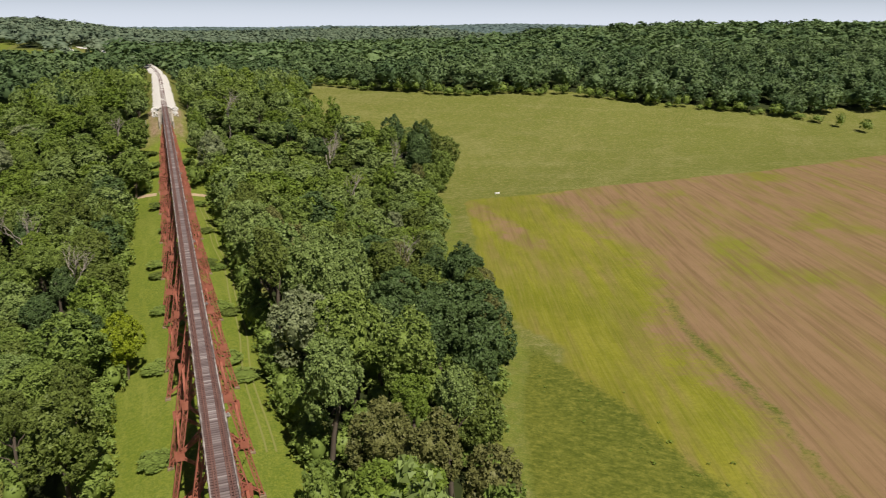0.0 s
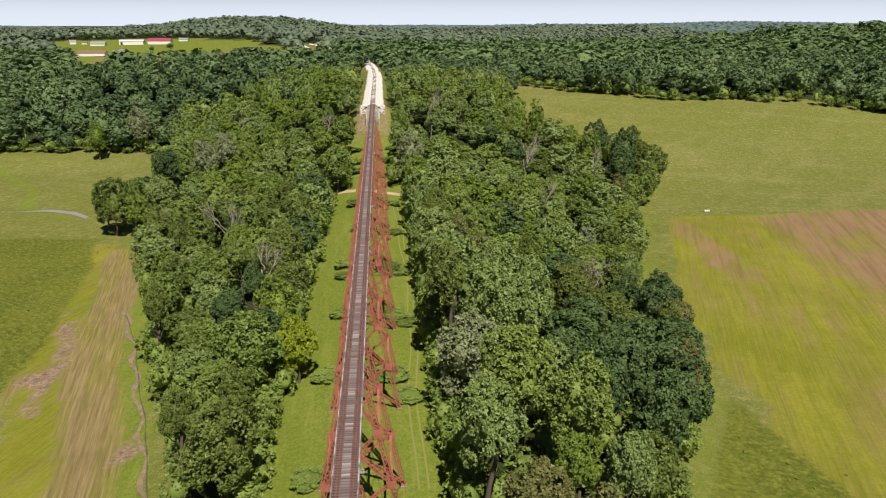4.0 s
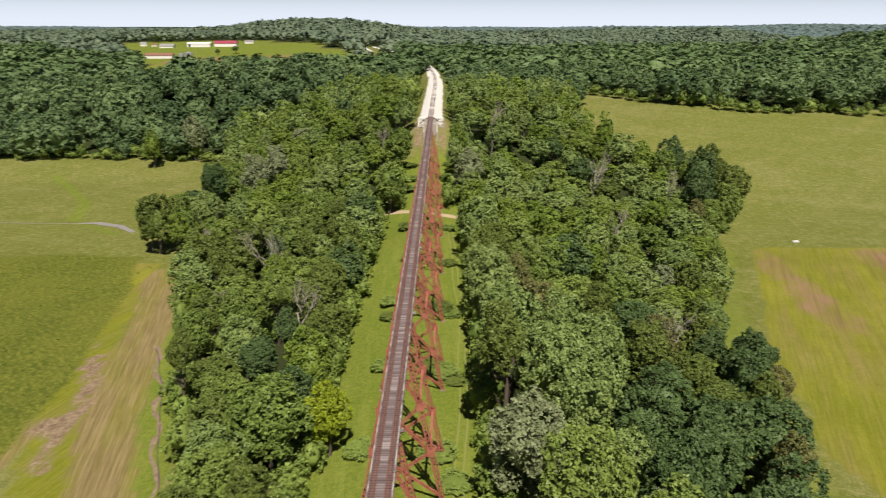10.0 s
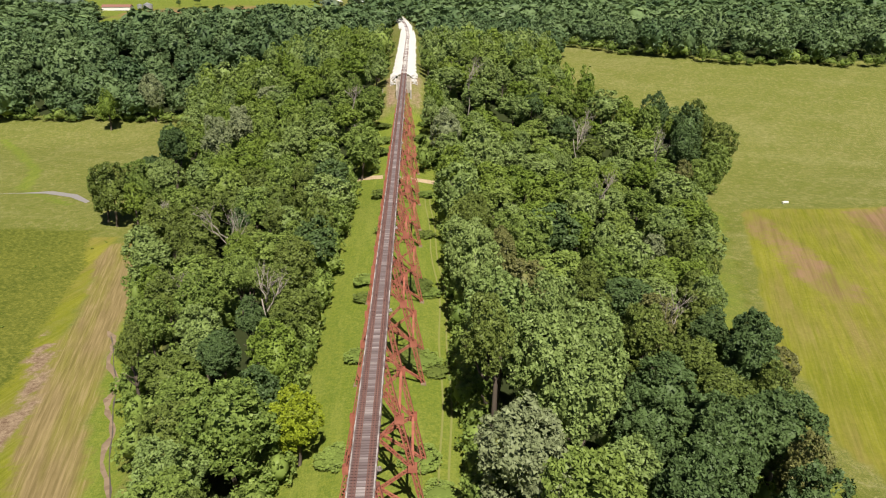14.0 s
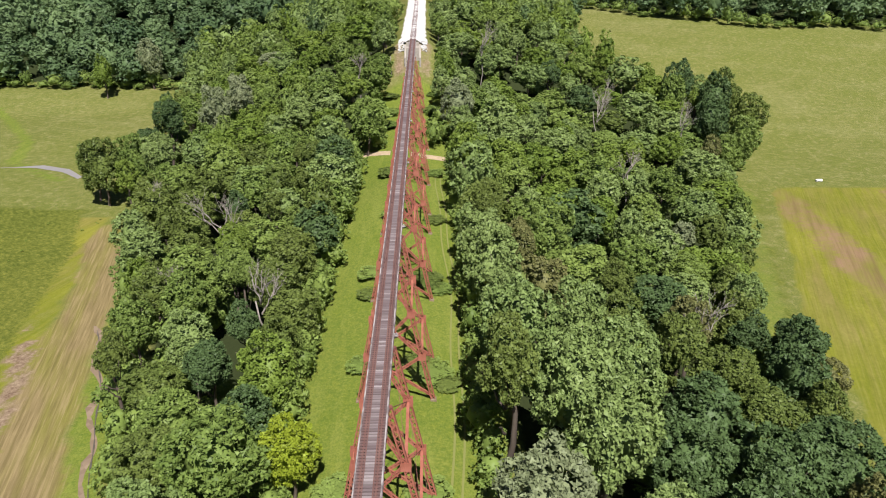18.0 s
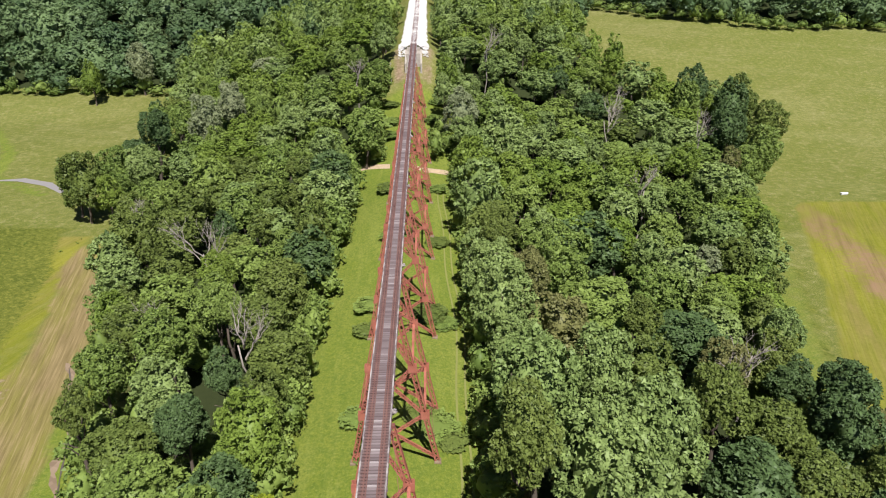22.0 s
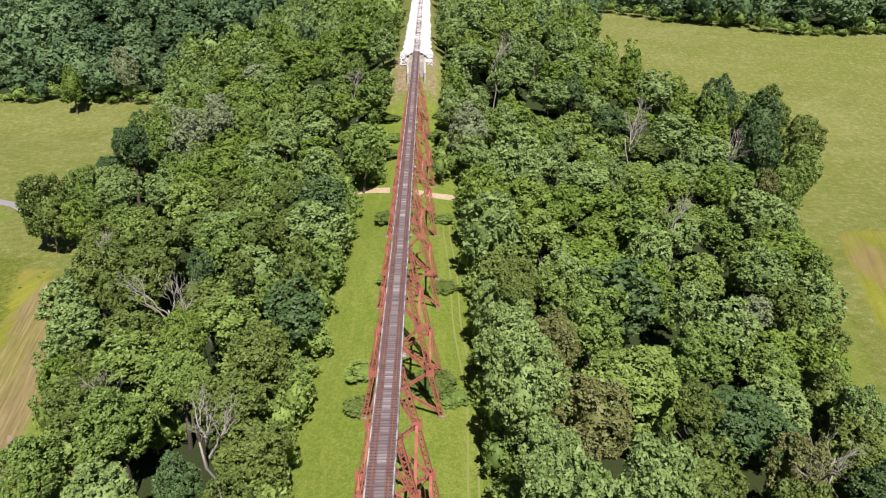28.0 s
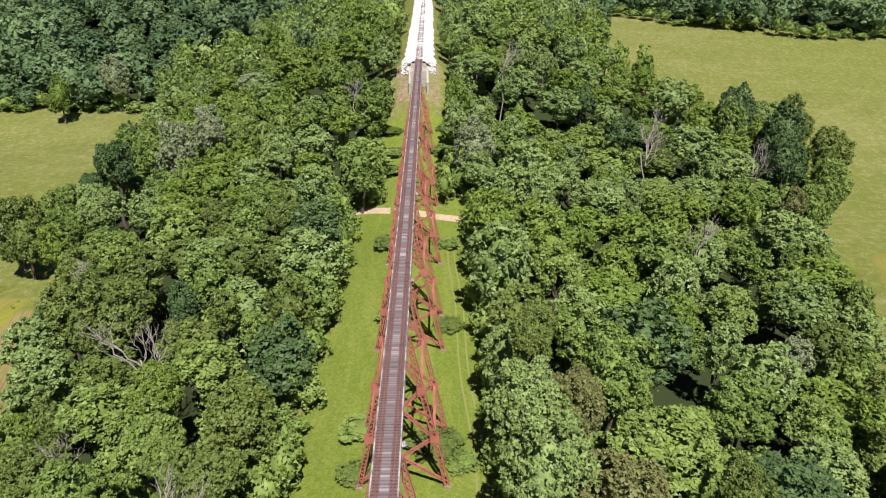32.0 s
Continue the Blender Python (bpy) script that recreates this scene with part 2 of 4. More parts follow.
def ground_mat():
    """Meadow, stubble, ripening crop, bare soil and mown grass, spread by the cover painted on the ground sheet."""
    m = Mat("farmland", 0.95, 0, 0.12)
    p = m.pos()
    a = m.nt.nodes.new("ShaderNodeAttribute")
    a.attribute_name = "cover"
    b = m.nt.nodes.new("ShaderNodeAttribute")
    b.attribute_name = "cover_more"
    sa, sb = m.node("ShaderNodeSeparateColor", Color=a.outputs["Color"]), m.node("ShaderNodeSeparateColor", Color=b.outputs["Color"])
    n1, n2, n3 = m.noise(p, 0.018, 4), m.noise(p, 0.16, 5, 0.65), m.noise(p, 1.1, 5, 0.75)
    nm = m.noise(p, 0.05, 5, 0.7)
    srow = m.noise(m.stretch(p, 0.13, 0.016, 0.1, -0.24), 1.0, 5, 0.62)
    streak = m.noise(m.stretch(p, 0.13, 0.016, 0.1, 0.35), 1.0, 5, 0.62)
    thin = m.noise(m.stretch(p, 0.55, 0.022, 0.1, 0.35), 1.0, 4, 0.6)
    swath = m.noise(m.stretch(p, 0.06, 0.012, 0.1, 0.75), 1.0, 5, 0.65)
    rows = m.noise(m.stretch(p, 1.9, 0.07, 0.3, -0.22), 1.0, 3, 0.7)
    tuft = m.ramp(n3, (0.36, 0.0), (0.64, 1.0))
    meadow = m.mix(n1, (0.195, 0.200, 0.040), (0.285, 0.268, 0.090))
    meadow = m.mix(m.ramp(n2, (0.36, 0.0), (0.72, 0.8)), meadow, (0.125, 0.150, 0.022))
    meadow = m.mix(m.ramp(m.noise(p, 0.42, 5, 0.75), (0.42, 0.0), (0.60, 0.6)), meadow, (0.160, 0.175, 0.034))
    meadow = m.mix(m.ramp(swath, (0.46, 0.0), (0.60, 0.5)), meadow, (0.325, 0.295, 0.110))
    meadow = m.mix(m.ramp(nm, (0.42, 0.0), (0.62, 0.75)), meadow, (0.175, 0.192, 0.034))
    mower = m.noise(m.stretch(p, 0.014, 0.075, 0.1, 0.3), 1.0, 6, 0.7)
    meadow = m.mix(m.ramp(mower, (0.50, 0.0), (0.64, 0.55)), meadow, (0.315, 0.300, 0.115))
    meadow = m.mix(m.ramp(m.noise(p, 0.011, 5, 0.65), (0.44, 0.0), (0.60, 0.35)), meadow, (0.180, 0.205, 0.028))
    meadow = m.mix(m.math("MULTIPLY", tuft, 0.62), meadow, (0.085, 0.105, 0.020))
    stubble = m.mix(n2, (0.235, 0.150, 0.082), (0.300, 0.200, 0.112))
    stubble = m.mix(m.ramp(streak, (0.48, 0.0), (0.68, 0.75)), stubble, (0.200, 0.190, 0.036))
    tongue = m.noise(m.stretch(p, 0.028, 0.016, 0.1, 0.6), 1.0, 4, 0.6)
    stubble = m.mix(m.ramp(tongue, (0.53, 0.0), (0.64, 0.9)), stubble, m.mix(n2, (0.150, 0.178, 0.018), (0.245, 0.235, 0.040)))
    stubble = m.mix(m.ramp(thin, (0.48, 0.0), (0.66, 0.6)), stubble, (0.185, 0.125, 0.060))
    stubble = m.mix(m.ramp(thin, (0.46, 0.0), (0.74, 0.3)), stubble, (0.150, 0.090, 0.045))
    ripe = m.mix(n2, (0.225, 0.232, 0.020), (0.310, 0.285, 0.048))
    ripe = m.mix(m.ramp(streak, (0.46, 0.0), (0.62, 0.85)), ripe, (0.275, 0.200, 0.085))
    ripe = m.mix(m.ramp(thin, (0.46, 0.0), (0.68, 0.55)), ripe, (0.150, 0.165, 0.016))
    ripe = m.mix(m.ramp(n1, (0.44, 0.0), (0.66, 0.6)), ripe, (0.165, 0.195, 0.012))
    ripe = m.mix(m.ramp(nm, (0.42, 0.0), (0.62, 0.5)), ripe, (0.150, 0.160, 0.016))
    fine = m.noise(m.stretch(p, 1.9, 0.06, 0.3, 0.35), 1.0, 4, 0.7)
    ripe = m.mix(m.ramp(fine, (0.48, 0.0), (0.66, 0.45)), ripe, (0.300, 0.280, 0.070))
    ripe = m.mix(m.ramp(fine, (0.32, 0.4), (0.46, 0.0)), ripe, (0.105, 0.125, 0.014))
    stubble = m.mix(m.ramp(fine, (0.34, 0.3), (0.48, 0.0)), stubble, (0.130, 0.085, 0.040))
    ripe = m.mix(m.math("MULTIPLY", tuft, 0.35), ripe, (0.105, 0.120, 0.014))
    grain = m.noise(p, 2.6, 5, 0.8)
    meadow = m.mix(m.ramp(grain, (0.36, 0.75), (0.53, 0.0)), meadow, (0.080, 0.105, 0.024))
    meadow = m.mix(m.ramp(grain, (0.53, 0.0), (0.68, 0.7)), meadow, (0.350, 0.335, 0.140))
    clump = m.noise(p, 0.55, 6, 0.8)
    meadow = m.mix(m.ramp(clump, (0.38, 0.6), (0.49, 0.0)), meadow, (0.115, 0.138, 0.026))
    meadow = m.mix(m.ramp(clump, (0.53, 0.0), (0.64, 0.5)), meadow, (0.360, 0.330, 0.155))
    straw = m.mix(n2, (0.205, 0.155, 0.070), (0.275, 0.212, 0.098))
    straw = m.mix(m.ramp(srow, (0.44, 0.0), (0.64, 0.8)), straw, (0.200, 0.205, 0.030))
    straw = m.mix(m.ramp(rows, (0.48, 0.0), (0.64, 0.5)), straw, (0.110, 0.085, 0.030))
    straw = m.mix(m.ramp(rows, (0.36, 0.6), (0.46, 0.0)), straw, (0.330, 0.255, 0.125))
    soil = m.mix(m.ramp(n3, (0.35, 0.0), (0.65, 1.0)), (0.15, 0.095, 0.062), (0.34, 0.26, 0.17))
    mown = m.mix(n2, (0.160, 0.202, 0.022), (0.215, 0.245, 0.038))
    mown = m.mix(m.ramp(nm, (0.42, 0.0), (0.62, 0.7)), mown, (0.222, 0.245, 0.044))
    mown = m.mix(m.math("MULTIPLY", tuft, 0.7), mown, (0.085, 0.140, 0.020))
    mown = m.mix(m.ramp(m.noise(m.stretch(p, 0.35, 0.05, 0.3, 0.0), 1.0, 4, 0.7), (0.48, 0.0), (0.64, 0.45)), mown, (0.240, 0.265, 0.055))
    mown = m.mix(m.ramp(grain, (0.36, 0.6), (0.52, 0.0)), mown, (0.080, 0.125, 0.018))
    mown = m.mix(m.ramp(grain, (0.54, 0.0), (0.70, 0.5)), mown, (0.290, 0.310, 0.090))
    weeds = m.mix(m.ramp(nm, (0.4, 0.0), (0.6, 1.0)), (0.165, 0.175, 0.028), (0.105, 0.125, 0.018))
    blade = m.noise(m.stretch(p, 0.9, 0.35, 0.3, -0.9), 1.0, 5, 0.75)
    weeds = m.mix(m.ramp(blade, (0.44, 0.0), (0.60, 0.85)), weeds, (0.235, 0.240, 0.045))
    weeds = m.mix(m.math("MULTIPLY", tuft, 0.8), weeds, (0.060, 0.085, 0.012))
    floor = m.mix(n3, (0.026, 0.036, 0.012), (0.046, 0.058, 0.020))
    wob = m.math("MULTIPLY", m.math("SUBTRACT", m.math("ADD", m.math("ADD", n2, n3), nm), 1.5), 0.75)

    def edge(v):
        return m.ramp(m.math("ADD", v, wob), (0.30, 0.0), (0.70, 1.0))

    col = meadow
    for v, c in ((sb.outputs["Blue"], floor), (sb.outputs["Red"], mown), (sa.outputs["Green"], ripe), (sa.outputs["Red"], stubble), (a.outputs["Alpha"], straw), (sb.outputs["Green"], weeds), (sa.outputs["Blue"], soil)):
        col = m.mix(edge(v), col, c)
    m.bump(m.math("ADD", m.math("MULTIPLY", n3, 0.6), m.math("MULTIPLY", rows, 0.4)), 0.7, 0.35)
    return m.color(col)


MAT_GROUND = ground_mat()


# ---------- ground ----------
def line(v, pts):
    """A boundary in the plan: one coordinate as a function of the other."""
    return np.interp(v, [p[0] for p in pts], [p[1] for p in pts])


WOOD_LEFT = ((40, -20), (100, -33), (130, -41), (160, -52), (186, -61), (205, -70), (253, -83), (272, -93), (300, -97), (345, -104), (392, -105), (412, -109), (422, -113), (425, -400))
WOOD_RIGHT = ((20, 22), (45, 31), (61, 37), (70, 40), (80, 44.5), (90, 49), (100, 53), (112, 59), (122, 65), (132, 71), (139, 71.5), (147, 68), (155, 69), (166, 74), (176, 72), (186, 73.5), (202, 80), (213, 83.5), (225, 89), (242, 94), (261, 101), (278, 107), (294, 116), (308, 125), (325, 136), (350, 138), (372, 133), (390, 112), (410, 92), (430, 85), (455, 84), (534, 100), (545, 104))
TREELINE = ((100, 536), (145, 508), (188, 484), (278, 477), (336, 438), (430, 395), (460, 338), (475, 240), (490, 100), (520, -100))
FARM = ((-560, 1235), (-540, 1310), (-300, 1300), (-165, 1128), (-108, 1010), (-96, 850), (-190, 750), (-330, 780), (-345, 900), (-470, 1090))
FARM_TAN = ((-345, 962), (-272, 995), (-226, 984), (-174, 971), (-140, 930), (-110, 850), (-190, 760), (-330, 790), (-310, 870))
LANE = ((-124, 1180), (-96, 1180), (-62, 930), (-84, 930))
LEFT_TAN = ((-420, 690), (-372, 640), (-440, 600), (-520, 720))


def inside(poly, x, y):
    r = np.zeros(np.shape(x), bool)
    for (x0, y0), (x1, y1) in zip(poly, poly[1:] + poly[:1]):
        hit = ((y0 > y) != (y1 > y)) & (x < (x1 - x0) * (y - y0) / ((y1 - y0) or 1e-9) + x0)
        r ^= hit
    return r


def woods(x, y):
    """Where trees stand."""
    x, y = np.asarray(x, float), np.asarray(y, float)
    wx, wy = x + 4 * bumps(x, y, 60.0, 3.0), y + 6 * bumps(x, y, 70.0, 5.0)
    left = (x < 0) & np.where(y < 423, wx > line(y, WOOD_LEFT), True) & ((x > -400) | (y > 425))
    right = (x >= 0) & np.where((x > 101) & (y > 395), wy > line(x, TREELINE), np.where(y < 545, wx < line(y, WOOD_RIGHT), True))
    lane = np.abs(x - track_x(y)) > np.where(y < 284, np.where(x < 0, 15.5, 12.5), np.where(x < 0, np.where(y < 345, 9.5, 7.5), 7.0))
    lane |= y > 1250
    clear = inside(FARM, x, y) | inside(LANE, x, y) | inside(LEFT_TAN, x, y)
    return (left | right) & lane & ~clear


xs, ys = grid_axis(-4300, 4300, -300, 480, 3.0), grid_axis(-300, 4800, 30, 570, 3.0)
GX, GY = np.meshgrid(xs, ys)
GZ = height(GX, GY)
nx, ny = len(xs), len(ys)
gi = np.arange(nx * ny).reshape(ny, nx)
quads = np.stack([gi[:-1, :-1], gi[:-1, 1:], gi[1:, 1:], gi[1:, :-1]], -1).reshape(-1, 4)


def fast_mesh(name, verts, faces, mats, smooth=False, tone=None):
    """A mesh from arrays of vertices and of equal-sided faces."""
    me = bpy.data.meshes.new(name)
    verts, faces = np.asarray(verts, np.float32), np.asarray(faces, np.int32)
    k = faces.shape[1]
    me.vertices.add(len(verts))
    me.vertices.foreach_set("co", verts.ravel())
    me.loops.add(faces.size)
    me.loops.foreach_set("vertex_index", faces.ravel())
    me.polygons.add(len(faces))
    me.polygons.foreach_set("loop_start", np.arange(0, faces.size, k, dtype=np.int32))
    me.polygons.foreach_set("loop_total", np.full(len(faces), k, np.int32))
    if smooth:
        me.polygons.foreach_set("use_smooth", np.ones(len(faces), bool))
    for m in mats:
        me.materials.append(m)
    if tone is not None:
        me.attributes.new("tone", "FLOAT", "POINT").data.foreach_set("value", np.asarray(tone, np.float32))
    me.update(calc_edges=True)
    me.validate()
    return me


def soft(v):
    return np.clip(0.5 + v, 0, 1)


def ribbon(x, y, pts, half):
    """1 on a band round a line through plan points given along y, falling to 0 past half its width."""
    return np.where((y > pts[0][0]) & (y < pts[-1][0]), np.clip(0.5 + (half - np.abs(x - line(y, pts))) / 2.5, 0, 1), 0)


ground_me = fast_mesh("ground", np.stack([GX, GY, GZ], -1).reshape(-1, 3), quads, [MAT_GROUND], True)
gx, gy = GX.ravel(), GY.ravel()
edge_x = line(gy, WOOD_RIGHT)
crop = np.clip(0.5 + (gx - np.maximum(edge_x + 13, line(gy, ((40, 60), (150, 80), (162, 83), (186, 85), (229, 99), (274, 113.5), (290, 118))))) / 3, 0, 1) * soft((line(gx, ((100, 280), (117, 282), (155, 281.5), (213, 284), (279, 286), (344, 290), (405, 297), (480, 312))) - gy) / 2.5)
tan_from = line(gy, ((40, 84), (65, 97), (90, 110), (132, 124), (150, 140), (200, 160), (257, 162), (290, 175)))
tan_field = crop * soft((gx - tan_from + 8 + 9 * bumps(gx, gy, 45.0, 6.0)) / 26)
corner_tan = crop * soft((7 - np.abs(gx - 119 - 0.02 * (gy - 250))) / 6) * soft((gy - 205) / 12)
left_strip = ribbon(gx, gy, ((96, -46), (122, -50), (158, -64), (190, -72), (215, -76), (240, -84), (256, -86)), 6.6)
left_tan = soft((-77 - gx) / 3) * soft((158 - gy - 0.3 * (gx + 75)) / 5) * (gx > -150)
cover = np.zeros((len(gx), 4), np.float32)
cover[:, 0] = np.maximum.reduce([tan_field, 0.62 * corner_tan, 1.0 * inside(FARM_TAN, gx, gy), 1.0 * inside(LEFT_TAN, gx, gy)])
cover[:, 0] = np.maximum(cover[:, 0], soft((-135 - gx) / 5) * soft((8 - np.abs(gy - 246)) / 4) * 0.8)
cover[:, 1] = np.clip(np.maximum(crop * 0.95, 0.75 * ribbon(gx, gy, ((90, -60), (130, -62), (200, -88), (262, -100)), 9) * soft((gy - 95) / 10)), 0, 1)
bare = ribbon(gx, gy, ((140, -70), (150, -71.5), (161, -72), (176, -76), (190, -81)), 1.6)
for cx, cy, r in ((-76, 157, 2.8), (-72, 151, 1.6), (-44, 122, 2.4), (-83, 196, 1.6), (-81, 184, 1.2)):
    bare = np.maximum(bare, soft((r - np.hypot(gx - cx, (gy - cy) * 0.6)) / 2))
bare = np.maximum(bare, 0.62 * soft((gy - 343) / 5) * soft((362 - gy) / 4) * soft((np.abs(gx) - 2.5) / 2) * soft((8.5 - np.abs(gx)) / 2))
bare = np.maximum(bare, 0.9 * ribbon(gx, gy, ((283, -13.5), (300, -13.5), (313, -11.5), (324, -8.5)), 1.6))
cover[:, 2] = bare
cover[:, 3] = np.maximum(left_strip * 0.9, left_tan * 0.85)
more = np.zeros((len(gx), 4), np.float32)
more[:, 0] = np.maximum(soft((17.5 - np.abs(gx)) / 3) * soft((340 - gy) / 6), ribbon(gx, gy, ((80, -36), (122, -43), (158, -54), (190, -63), (215, -70), (240, -76)), 4.0) * 0.9)
more[:, 0] = np.maximum(more[:, 0], ribbon(gx, gy, ((90, -58), (122, -64), (140, -68), (158, -74), (178, -80)), 3.2) * 0.9)
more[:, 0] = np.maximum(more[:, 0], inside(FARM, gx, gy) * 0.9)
more[:, 0] = np.maximum(more[:, 0], np.clip(0.5 + (line(gy, ((40, 62), (150, 80), (162, 83), (186, 85), (229, 99), (274, 113.5))) - gx) / 4, 0, 1) * (gy < 281) * 0.52 * soft((gx - edge_x + 2) / 3))
more[:, 0] = np.maximum(more[:, 0], 0.85 * ribbon(gx, gy, ((296, -122), (318, -150), (345, -158), (384, -186), (400, -200)), 3.0))
more[:, 1] = np.maximum(soft((line(gy, ((150, -80), (184, -83), (235, -92), (264, -101))) - gx) / 5) * soft((268 - gy) / 3) * soft((gy - 140) / 12) * (gx > -260), soft((line(gy, ((40, 84), (80, 82), (100, 82), (128, 80), (150, 70))) - gx) / 6) * soft((gx - edge_x - 4) / 4) * soft((140 - gy) / 8))
more[:, 1] = np.maximum(more[:, 1], 0.62 * ribbon(gx, gy, ((58, 98), (74, 103.3), (90, 110), (132, 121), (152, 131)), 2.2))
more[:, 1] = np.maximum(more[:, 1], 0.62 * ribbon(gx, gy, ((160, 82), (186, 84), (229, 98), (272, 112)), 1.3))
more[:, 1] = np.maximum(more[:, 1], 0.7 * soft((1.5 - np.abs(gy - 268 + 0.12 * (gx + 115))) / 1.5) * (gx < -93) * (gx > -240))
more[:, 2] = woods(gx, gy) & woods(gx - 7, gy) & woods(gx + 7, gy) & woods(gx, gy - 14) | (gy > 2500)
for nm, arr in (("cover", cover), ("cover_more", more)):
    ground_me.color_attributes.new(nm, "FLOAT_COLOR", "POINT").data.foreach_set("color", arr.ravel())
ground = tagged(new("ground", ground_me), "rolling farmland with meadow, stubble and ripening crop", "ground", kind="structure")


# ---------- part helpers ----------
def part(name, me, parent, label="", at=None):
    ob = new(name, me)
    if parent is not None:
        ob.parent = parent
    if at is not None:
        ob.matrix_basis = at
    return tagged(ob, label)


def thing(name, at, label, category, group=""):
    ob = new(name)
    ob.empty_display_size = 0.2
    ob.matrix_basis = at
    return tagged(ob, label, category, group)


class Geo:
    """Gathers bars, boxes and plates into one mesh."""

    def __init__(self):
        self.v, self.f = [], []

    def add(self, v, f):
        k = len(self.v)
        self.v += [tuple(p) for p in v]
        self.f += [tuple(i + k for i in q) for q in f]
        return self

    def box(self, x0, x1, y0, y1, z0, z1, chamfer=0.0):
        v = [(x, y, z) for z in (z0, z1) for y in (y0, y1) for x in (x0, x1)]
        if chamfer:
            c = chamfer
            v = [(x0, y0, z0), (x1, y0, z0), (x0, y1, z0), (x1, y1, z0), (x0, y0, z1 - c), (x1, y0, z1 - c), (x0, y1, z1 - c), (x1, y1, z1 - c), (x0 + c, y0 + c, z1), (x1 - c, y0 + c, z1), (x0 + c, y1 - c, z1), (x1 - c, y1 - c, z1)]
            return self.add(v, [(0, 2, 3, 1), (8, 9, 11, 10), (0, 1, 5, 4), (2, 6, 7, 3), (0, 4, 6, 2), (1, 3, 7, 5), (4, 5, 9, 8), (6, 10, 11, 7), (4, 8, 10, 6), (5, 7, 11, 9)])
        return self.add(v, [(0, 2, 3, 1), (4, 5, 7, 6), (0, 1, 5, 4), (2, 6, 7, 3), (0, 4, 6, 2), (1, 3, 7, 5)])

    def bar(self, a, b, w, h, side=(1, 0, 0)):
        """A rectangular bar from a to b; w along side, h across it."""
        a, b = Vector(a), Vector(b)
        d = (b - a).normalized()
        s = Vector(side)
        s = (s - d * s.dot(d)).normalized()
        u = d.cross(s)
        v = [p + s * (sx * w / 2) + u * (su * h / 2) for p in (a, b) for su in (-1, 1) for sx in (-1, 1)]
        return self.add(v, [(0, 2, 3, 1), (4, 5, 7, 6), (0, 1, 5, 4), (2, 6, 7, 3), (0, 4, 6, 2), (1, 3, 7, 5)])

    def laced(self, a, b, w, h, side, pitch=0.75, t=0.09, strap=0.075, plate=False):
        """A built-up member: four corner angles with zigzag straps on two faces, and straps or whole plates on the two between."""
        a, b = Vector(a), Vector(b)
        d = (b - a).normalized()
        s = Vector(side)
        s = (s - d * s.dot(d)).normalized()
        u = d.cross(s)
        for i in (-1, 1):
            for j in (-1, 1):
                o = s * (i * (w - t) / 2) + u * (j * (h - t) / 2)
                self.bar(a + o, b + o, t, t, s)
        length = (b - a).length
        n = max(2, int(length / pitch))
        for j in (-1, 1):
            if plate:
                o = u * (j * (h / 2 - 0.012))
                self.bar(a + o, b + o, w - t, 0.016, s)
        for k in range(n):
            p, q = a + d * (length * k / n), a + d * (length * (k + 1) / n)
            z = 1 if k % 2 else -1
            for j in (-1, 1):
                if not plate:
                    self.bar(p + s * (z * w / 2.2) + u * (j * h / 2), q - s * (z * w / 2.2) + u * (j * h / 2), strap, 0.02, s)
                self.bar(p + u * (z * h / 2.2) + s * (j * w / 2), q - u * (z * h / 2.2) + s * (j * w / 2), 0.02, strap, s)
        return self

    def mesh(self, name, mat, smooth=False):
        return mesh_from(name, self.v, self.f, [mat], smooth)


# ---------- viaduct ----------
DECK_END, DECK_START, TOP = 362.0, -60.0, 48.0
TIE_TOP = TOP - 0.17
LEG_TOP, BATTER = 45.6, 0.205
FAR_BENT, PITCH, TOWER = 162.9, 33.27, 11.5


def leg_x(z):
    return 1.15 + (LEG_TOP - z) * BATTER


